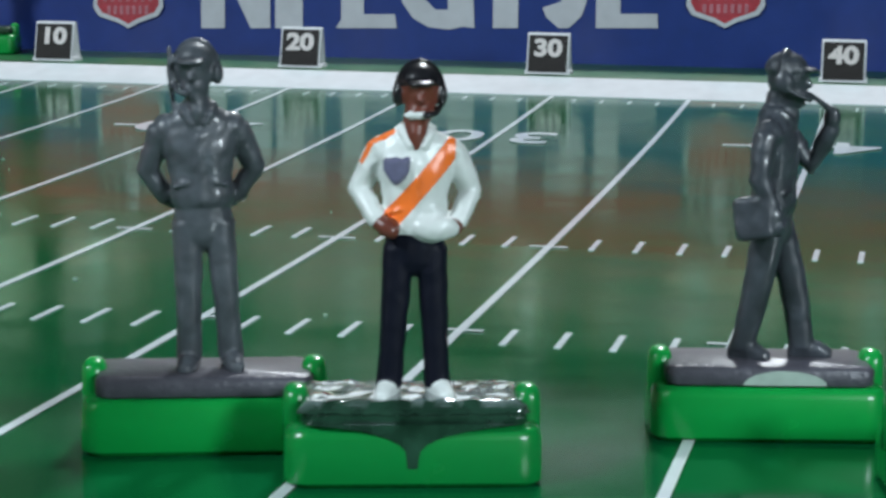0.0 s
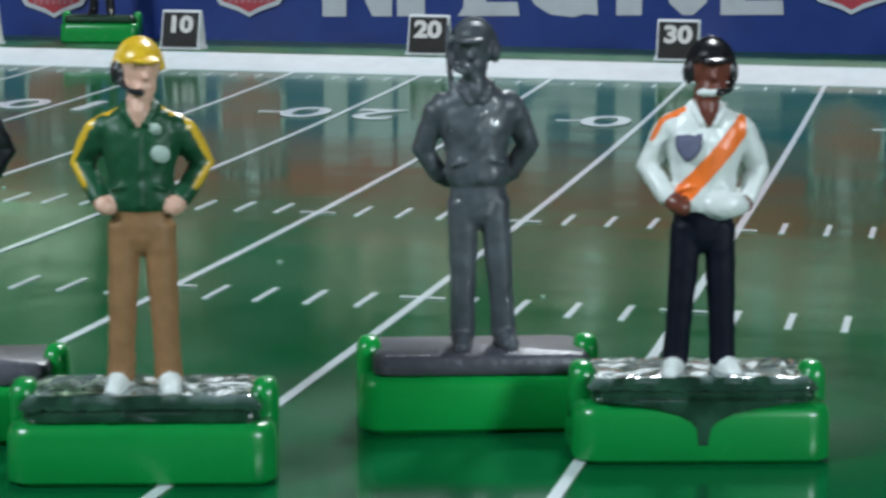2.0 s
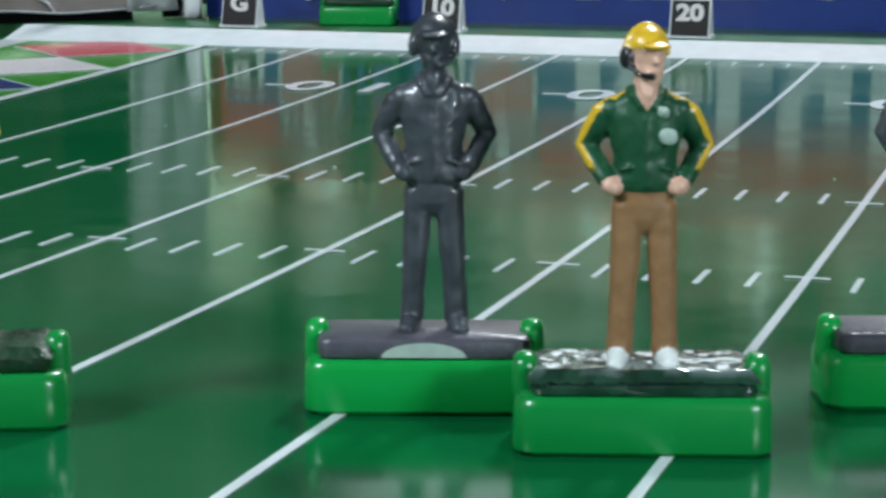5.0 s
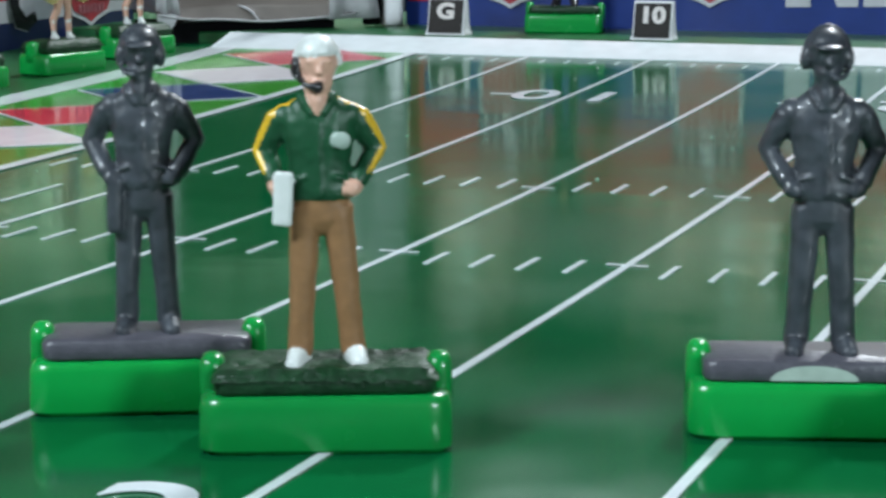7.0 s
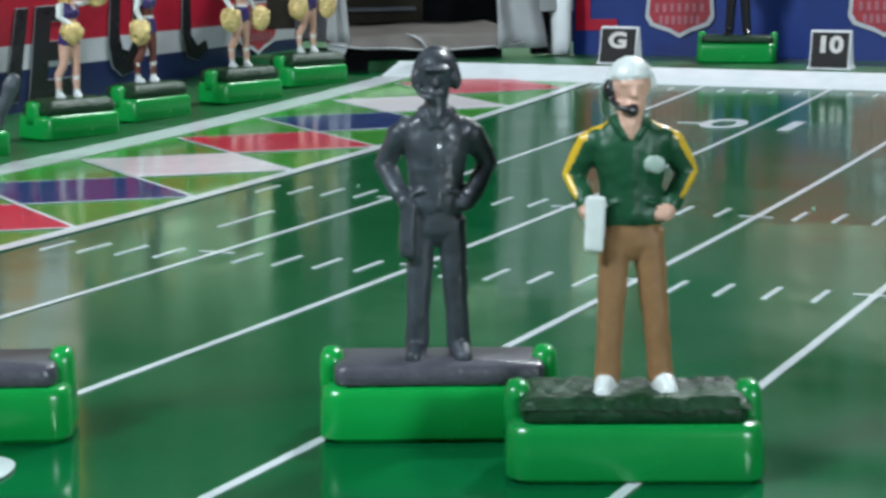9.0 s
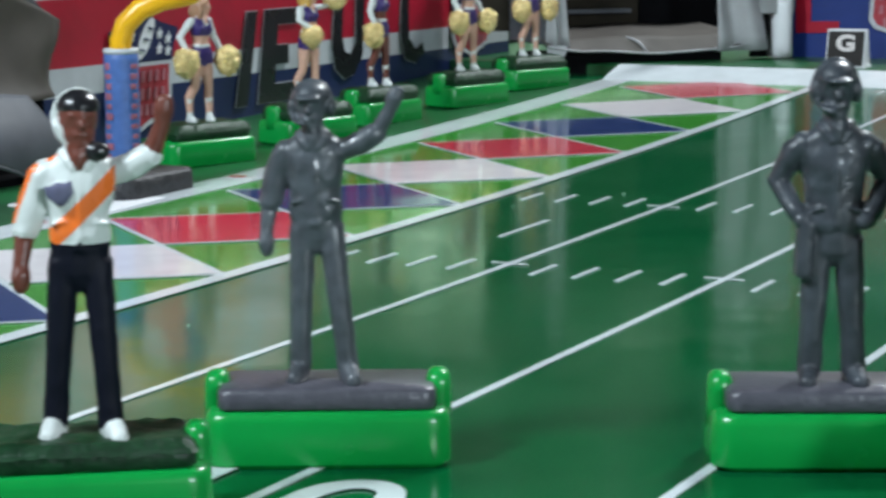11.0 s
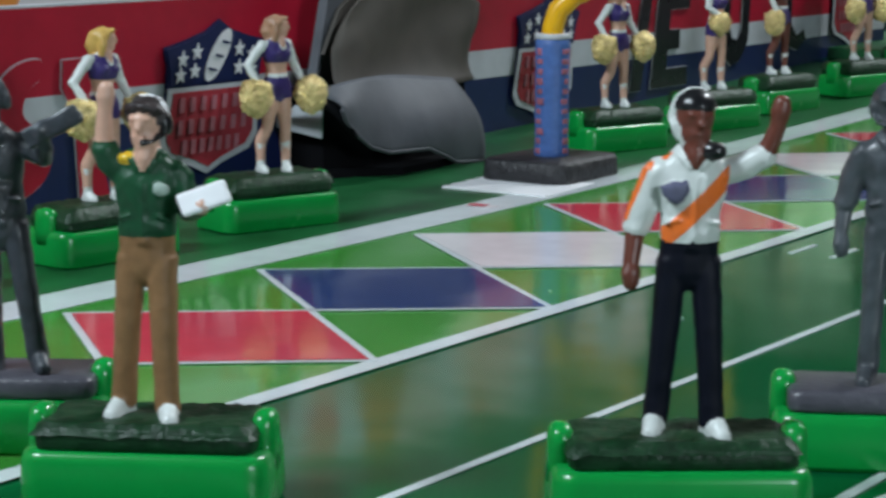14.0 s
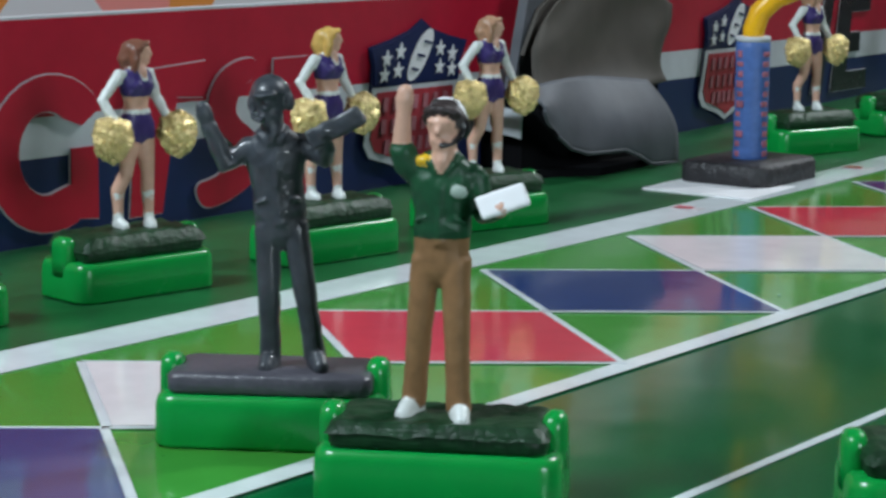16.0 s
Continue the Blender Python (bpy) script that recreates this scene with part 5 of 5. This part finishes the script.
# ---- yard markers on the rim ----
def marker(x, y, txt, turn):
    w, h = 15.8, 15.4
    root = empty("yard_marker", pose(x, y, APRON, 0, 0, turn), "white folded yard marker with a black face, number " + txt if txt != "G" else "white folded goal marker with a black face", "yard marker", "yard markers")
    bm = bmesh.new()
    # tent of two leaning cards
    for s in (-1, 1):
        vs = prism(bm, [(-w / 2 * MM, -0.0004), (w / 2 * MM, -0.0004), (w / 2 * MM, 0.0004), (-w / 2 * MM, 0.0004)], 0, h * MM)
        for v in vs:
            v.co = Matrix.Translation((0, s * 0.0042 + 0.004, 0)) @ turned(s * 13.5) @ v.co
    part("card", bm, M_CARD, root, smooth=False)
    bm = bmesh.new()
    for sx in (-1, 1):
        prism(bm, [(sx * (w / 2 - 0.1) * MM, -0.0006), (sx * (w / 2 + 0.6) * MM, -0.0006), (sx * (w / 2 + 0.6) * MM, 0.0085), (sx * (w / 2 - 0.1) * MM, 0.0085)][::sx], 0, 0.0012)
    bmesh.ops.recalc_face_normals(bm, faces=bm.faces)
    part("foot", bm, M_CARD, root, smooth=False)
    for sx in (-1, 1):
        bm = bmesh.new()
        tri = [(-0.0006, 0.0), (0.0082, 0.0), (0.0044, (h - 0.4) * MM), (0.0036, (h - 0.4) * MM)]
        a, b = [[bm.verts.new(((sx * (w / 2 + o)) * MM, y, z)) for y, z in tri] for o in (0.0, -0.7)]
        bm.faces.new(a)
        bm.faces.new(b[::-1])
        for i in range(4):
            bm.faces.new((a[i], b[i], b[(i + 1) % 4], a[(i + 1) % 4]))
        bmesh.ops.recalc_face_normals(bm, faces=bm.faces)
        part("flank", bm, M_CARD, root, smooth=False)
    face = Matrix.Translation((0, -0.0004, 0)) @ turned(-13.5)
    bm = bmesh.new()
    prism(bm, [(-w / 2 * 0.91 * MM, -0.0009), (w / 2 * 0.91 * MM, -0.0009), (w / 2 * 0.91 * MM, -0.0006), (-w / 2 * 0.91 * MM, -0.0006)], 0.0008, (h - 0.9) * MM)
    for v in bm.verts:
        v.co = face @ v.co
    f = part("face", bm, M_SIGN, root, "black printed face", smooth=False)
    letters("number", txt, M_DIGIT, f, 0.0092, face @ Matrix.Translation((0, -0.0012, 0.0094)) @ turned(90) @ Matrix.Diagonal((1.15, 0.95, 1, 1)), bold=0.0004)


for x, txt in ((0.0025, "G"), (0.0890, "10"), (0.1890, "20"), (0.2845, "30"), (0.3925, "40")):
    marker(x, 0.6145, txt, 0)


# ---- goal post ----
def goal_post():
    root = empty("goal_post", pose(-0.0966, 0.2640, 0.0009), "yellow goal post with a blue padded foot on a black base", "goal post")
    bm = bmesh.new()
    loft(bm, [[(x, y, z) for x, y in rounded(0.0270 - 2 * i, 0.0335 - 2 * i, 0.0050 - i)] for z, i in ((0, 0.0006), (0.0006, 0.0), (0.0050, 0.0001), (0.0060, 0.0010))])
    part("base", bm, M_RUBBER, root, "black rubber base")
    bm = bmesh.new()
    rings = []
    for i in range(12):
        z = 0.0045 + 0.0345 * i / 11
        r = 0.0046 + 0.00012 * math.sin(i * 2.1)
        rings.append(oval((0, 0, z), r, r, 18, 2.1))
    loft(bm, rings)
    pad = part("pad", bm, M_POSTBLUE, root, "blue pad with red print")
    # columns of small red print down both sides of the pad
    rnd = random.Random(4)
    for side in (-108, -8):
        for i in range(11):
            a, z = radians(side + rnd.uniform(-5, 5)), 0.0075 + 0.0027 * i
            bm = bmesh.new()
            slab(bm, (0.00458 * math.cos(a), 0.00458 * math.sin(a), z), (0.0004, rnd.uniform(0.0016, 0.0026), rnd.uniform(0.0012, 0.0019)), turned(0, 0, math.degrees(a)), 0, 0.0001)
            part("print_mark", bm, M_POSTRED, pad)
    bm = bmesh.new()
    loft(bm, [oval((0, 0, z), r, r, 18, 2.1) for z, r in ((0.0378, 0.0047), (0.0392, 0.0047))])
    part("pad_rim", bm, M_WALLGREY, pad)
    bm = bmesh.new()
    tube(bm, [(0, 0, 0.037), (0, 0, 0.041), (0.0012, 0.0008, 0.0455), (0.0045, 0.003, 0.0495), (0.0095, 0.006, 0.052), (0.016, 0.010, 0.0535), (0.020, 0.0125, 0.057), (0.0215, 0.0135, 0.064)], [0.0030] * 8, 0, 14)
    part("gooseneck", bm, M_POSTYELLOW, root, "bent yellow tube")
    for nm, a, b, r in (("crossbar", (0.0215, -0.040, 0.064), (0.0215, 0.067, 0.064), 0.0022), ("upright", (0.0215, -0.040, 0.064), (0.0215, -0.040, 0.150), 0.0018), ("upright", (0.0215, 0.067, 0.064), (0.0215, 0.067, 0.150), 0.0018)):
        bm = bmesh.new()
        tube(bm, [a, b], [r, r], 0, 12)
        part(nm, bm, M_POSTYELLOW, root)
    bm = bmesh.new()
    prism(bm, [(-0.1091, 0.2293), (-0.0773, 0.2293), (-0.0790, 0.2580), (-0.1110, 0.2560)], 0.0007, 0.0012)
    tagged(link("paper_card", bm, M_CARD, smooth=False), "white card lying under the goal post base", "card")


goal_post()


# ---- tunnels of vinyl sheet ----
def sheet(bm, pts, thick=0.0006, mat=0):
    """A creased sheet from a grid of points."""
    g = [[bm.verts.new(p) for p in row] for row in pts]
    fs = [bm.faces.new((g[j][i], g[j + 1][i], g[j + 1][i + 1], g[j][i + 1])) for j in range(len(g) - 1) for i in range(len(g[0]) - 1)]
    for f in fs:
        f.material_index = mat
    bmesh.ops.recalc_face_normals(bm, faces=fs)
    bmesh.ops.solidify(bm, geom=fs, thickness=thick)
    return g


def bent(keys, q):
    """Value at q of a broken line of (q, value) keys."""
    for (a, u), (b, v) in zip(keys, keys[1:]):
        if q <= b:
            k = (q - a) / (b - a)
            return u + (v - u) * k
    return keys[-1][1]


def end_tunnel():
    root = empty("player_tunnel", Matrix.Identity(4), "taupe and grey vinyl player tunnel with a sagging flap", "tunnel")
    face = lambda x: (lambda u, v, d: (x - d, u, v))
    # arch of pale sheet with the dark inside showing under it
    arch = [(0.2270, 0.0240), (0.2975, 0.0230), (0.3040, 0.0400), (0.3015, 0.0480), (0.2860, 0.0590), (0.2680, 0.0625), (0.2500, 0.0590), (0.2340, 0.0500)]
    part("arch", upright(arch, 0.003, face(-0.1500)), M_SHEET, root, "pale edged arch", smooth=False)
    dark = [(0.2300, 0.0340), (0.2960, 0.0340), (0.2985, 0.0420), (0.2840, 0.0540), (0.2680, 0.0580), (0.2520, 0.0545), (0.2370, 0.0460)]
    part("inside", upright(dark, 0.004, face(-0.1485)), M_TAUPE, root, "brownish grey inside", smooth=False)
    bm = bmesh.new()
    pts = []
    for j in range(-11, 9):
        q = j / 8
        up = max(0.0, -q)
        row = []
        for i in range(19):
            u = i / 18
            z = 0.0360 - 0.0130 * q - 0.0050 * up * abs(2 * u - 1.0) ** 2 + 0.0008 * math.sin(u * 5) * (1 - q)
            row.append((-0.1440 + 0.0045 * max(0, q) ** 3 - 0.0025 * max(0, u - 0.86) * 7 + 0.0010 * math.sin(u * 9 + 2 * q), 0.2240 + 0.0045 * up + (0.0715 - 0.004 * up) * u + 0.0030 * (1 - q), z))
        pts.append(row)
    sheet(bm, pts)
    part("front_sheet", bm, M_TAUPE, root)
    # flap that bellies out under it, its lower edge lifted and wavy
    low_y = ((0, 0.2120), (0.1, 0.2150), (0.2, 0.2205), (0.3, 0.2265), (0.4, 0.2335), (0.6, 0.2505), (0.7, 0.2580), (0.8, 0.2665), (1, 0.2825))
    low_z = ((0, 0.0215), (0.1, 0.0180), (0.2, 0.0140), (0.3, 0.0102), (0.4, 0.0083), (0.6, 0.0079), (0.7, 0.0055), (0.8, 0.0024), (1, 0.0012))
    bm = bmesh.new()
    pts = []
    for j in range(17):
        q = j / 16
        row = []
        for i in range(31):
            u = i / 30
            ty, tz = 0.2115 + 0.0625 * u, 0.0250 + 0.0030 * math.sin(math.pi * u ** 0.7)
            y = ty + (bent(low_y, u) - ty) * q
            z = tz + (bent(low_z, u) - tz) * q
            x = -0.1375 + 0.0080 * q + 0.0042 * math.sin(math.pi * q) * (0.4 + 0.6 * u) + 0.0011 * math.sin(u * 8 + 3 * q)
            row.append((x, y, z))
        pts.append(row)
    sheet(bm, pts)
    part("flap", bm, M_SHEET, root, "grey flap")
    bm = bmesh.new()
    edge = pts[-1]
    tube(bm, [(x + 0.0003, y, z) for x, y, z in edge[::3]], [0.0006] * len(edge[::3]), 0, 6)
    part("flap_hem", bm, M_SHEET, root)
    # Shade inside and on the floor below the flap, built as black blocks.
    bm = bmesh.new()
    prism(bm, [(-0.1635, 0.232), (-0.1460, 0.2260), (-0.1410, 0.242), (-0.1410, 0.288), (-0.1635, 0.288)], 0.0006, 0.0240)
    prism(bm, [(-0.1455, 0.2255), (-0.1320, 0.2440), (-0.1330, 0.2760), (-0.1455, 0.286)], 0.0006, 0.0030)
    part("shade_fill", bm, M_DARK, root, "black blocks for the shaded inside of the tunnel", smooth=False)
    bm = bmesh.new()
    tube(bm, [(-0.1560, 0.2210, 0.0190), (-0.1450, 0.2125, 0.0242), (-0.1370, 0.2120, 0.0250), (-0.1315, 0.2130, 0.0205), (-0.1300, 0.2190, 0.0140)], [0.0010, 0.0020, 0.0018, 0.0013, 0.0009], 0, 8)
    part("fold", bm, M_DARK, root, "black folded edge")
    bm = bmesh.new()
    slab(bm, (-0.1530, 0.2245, 0.0165), (0.020, 0.0008, 0.0075), turned(0, 4, -14), 0, 0.0003)
    part("tag", bm, M_WALLGREY, root, "pale label")


def corner_tunnel():
    """u runs along the front of the tunnel, v into it."""
    root = empty("corner_tunnel", pose(-0.114, 0.583, 0.0, 0, 0, 44.5), "silver grey vinyl tunnel in the corner with black box for the shaded doorway", "tunnel")
    for nm, lo, hi, mat, label in (
        # Shade in the doorway and in both gaps is built as black boxes.
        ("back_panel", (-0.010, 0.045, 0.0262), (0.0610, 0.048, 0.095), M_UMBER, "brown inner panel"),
        ("doorway", (0.0612, 0.0470, 0.0262), (0.1080, 0.0500, 0.095), M_DARK, "black box for the shaded doorway"),
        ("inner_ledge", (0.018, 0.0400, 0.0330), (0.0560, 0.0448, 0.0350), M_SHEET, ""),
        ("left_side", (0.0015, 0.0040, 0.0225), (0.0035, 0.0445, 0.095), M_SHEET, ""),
        ("shade_fill", (0.0030, 0.0040, 0.0085), (0.0815, 0.0400, 0.0180), M_DARK, "black box for the shaded gap under the lip"),
        ("gap_shade", (0.0960, 0.0060, 0.0150), (0.1135, 0.0080, 0.0345), M_DARK, ""),
    ):
        bm = bmesh.new()
        box(bm, lo, hi, bevel=0.0005)
        part(nm, bm, mat, root, label, smooth=False)
    # jambs of folded sheet
    for u0, u1, z0, seed in ((0.0018, 0.0085, 0.0215, 1.0), (0.0765, 0.0975, 0.0185, 4.0)):
        bm = bmesh.new()
        pts = []
        for j in range(13):
            z = z0 + 0.074 * j / 12
            row = []
            for i in range(13):
                k = i / 12
                spread = 0.0 if j > 3 else 0.0025 * (1 - j / 3)
                row.append((u0 + (u1 - u0 + spread) * k, -0.001 + 0.0016 * math.sin(k * 9 + seed + 0.25 * j) + 0.0008 * math.sin(j * 1.1 + seed), z))
            pts.append(row)
        sheet(bm, pts)
        part("jamb", bm, M_SILVER, root)
    bm = bmesh.new()
    box(bm, (0.0970, -0.0005, 0.0335), (0.1130, 0.0020, 0.095), bevel=0.0006)
    part("jamb_top", bm, M_SILVER, root)
    # lip: floor of the tunnel turning down at its front edge
    low = ((0, 0.0225), (0.18, 0.0197), (0.48, 0.0188), (0.75, 0.0186), (0.9, 0.0196), (1, 0.0214))
    bm = bmesh.new()
    pts = []
    for j in range(15):
        q = j / 14
        row = []
        for i in range(37):
            k = i / 36
            u = 0.0015 + 0.0880 * k
            if q < 0.5:
                v, z = 0.045 - 0.041 * q * 2, 0.0282 - 0.0035 * q * 2
            else:
                f = (q - 0.5) * 2
                v, z = 0.004 - 0.006 * f, 0.0247 + (bent(low, k) - 0.0247) * f
                z += 0.0011 * math.exp(-((k - 0.44 - 0.05 * f) / 0.025) ** 2) * math.sin(math.pi * f)
            row.append((u, v, z + 0.0004 * math.sin(k * 13 + q * 4)))
        pts.append(row)
    sheet(bm, pts)
    part("lip", bm, M_TAUPE, root, "creased grey lip")
    bm = bmesh.new()
    edge = pts[-1]
    tube(bm, [(u, v - 0.0002, z) for u, v, z in edge[::2]], [0.0005] * len(edge[::2]), 0, 6)
    tube(bm, [pts[7][15], pts[9][16], pts[11][17], pts[14][18]], [0.0003, 0.0006, 0.0006, 0.0004], 0, 6)
    part("lip_edge", bm, M_SILVER, root)
    bm = bmesh.new()
    prism(bm, [(0.0015, -0.0015), (0.0095, -0.0022), (0.0095, -0.0016), (0.0015, -0.0009)], 0.0195, 0.0225)
    vs = [bm.verts.new(p) for p in ((0.0025, -0.0024, 0.0200), (0.0095, -0.0026, 0.0200), (0.0068, -0.0030, 0.0160))]
    bm.faces.new(vs)
    part("torn_corner", bm, M_SILVER, root, smooth=False)


end_tunnel()
corner_tunnel()
bm = bmesh.new()
sheet(bm, [[(-0.0440 + 0.010 * i / 6 + 0.0015 * math.sin(j / 9 * 3.1) * (1 - i / 6), 0.6600 - 0.0030 * math.sin(math.pi * i / 6), APRON + 0.0005 + 0.0245 * j / 9) for i in range(7)] for j in range(10)], 0.0008)
tagged(link("white_panel", bm, M_GLOSSWHITE), "glossy white curled panel standing by the banner", "panel")


# ---- printed stand behind the end banner ----
def stand_print():
    m = material("crowd_print", (0.6, 0.2, 0.15), 0.6, grain=0.2, scale=60)
    n, l = m.node_tree.nodes, m.node_tree.links
    geo, vor, ramp = n.new("ShaderNodeNewGeometry"), n.new("ShaderNodeTexVoronoi"), n.new("ShaderNodeValToRGB")
    vor.inputs["Scale"].default_value = 38
    l.new(geo.outputs["Position"], vor.inputs["Vector"])
    sep = n.new("ShaderNodeSeparateColor")
    l.new(vor.outputs["Color"], sep.inputs[0])
    l.new(sep.outputs[0], ramp.inputs["Fac"])
    ramp.color_ramp.interpolation = "CONSTANT"
    e = ramp.color_ramp.elements
    e[0].color, e[1].position, e[1].color = (0.88, 0.30, 0.27, 1), 0.3, (0.95, 0.70, 0.65, 1)
    for p, c in ((0.5, (0.8, 0.3, 0.06, 1)), (0.65, (0.75, 0.75, 0.78, 1)), (0.85, (0.06, 0.08, 0.3, 1))):
        k = e.new(p)
        k.color = c
    l.new(ramp.outputs["Color"], n["Principled BSDF"].inputs["Base Color"])
    bm = bmesh.new()
    box(bm, (-0.262, -0.3, 0.0), (-0.258, 0.62, 0.13), bevel=0.0008)
    tagged(link("backdrop", bm, m), "blurred colourful printed stand behind the banner", "backdrop", kind="structure")


stand_print()
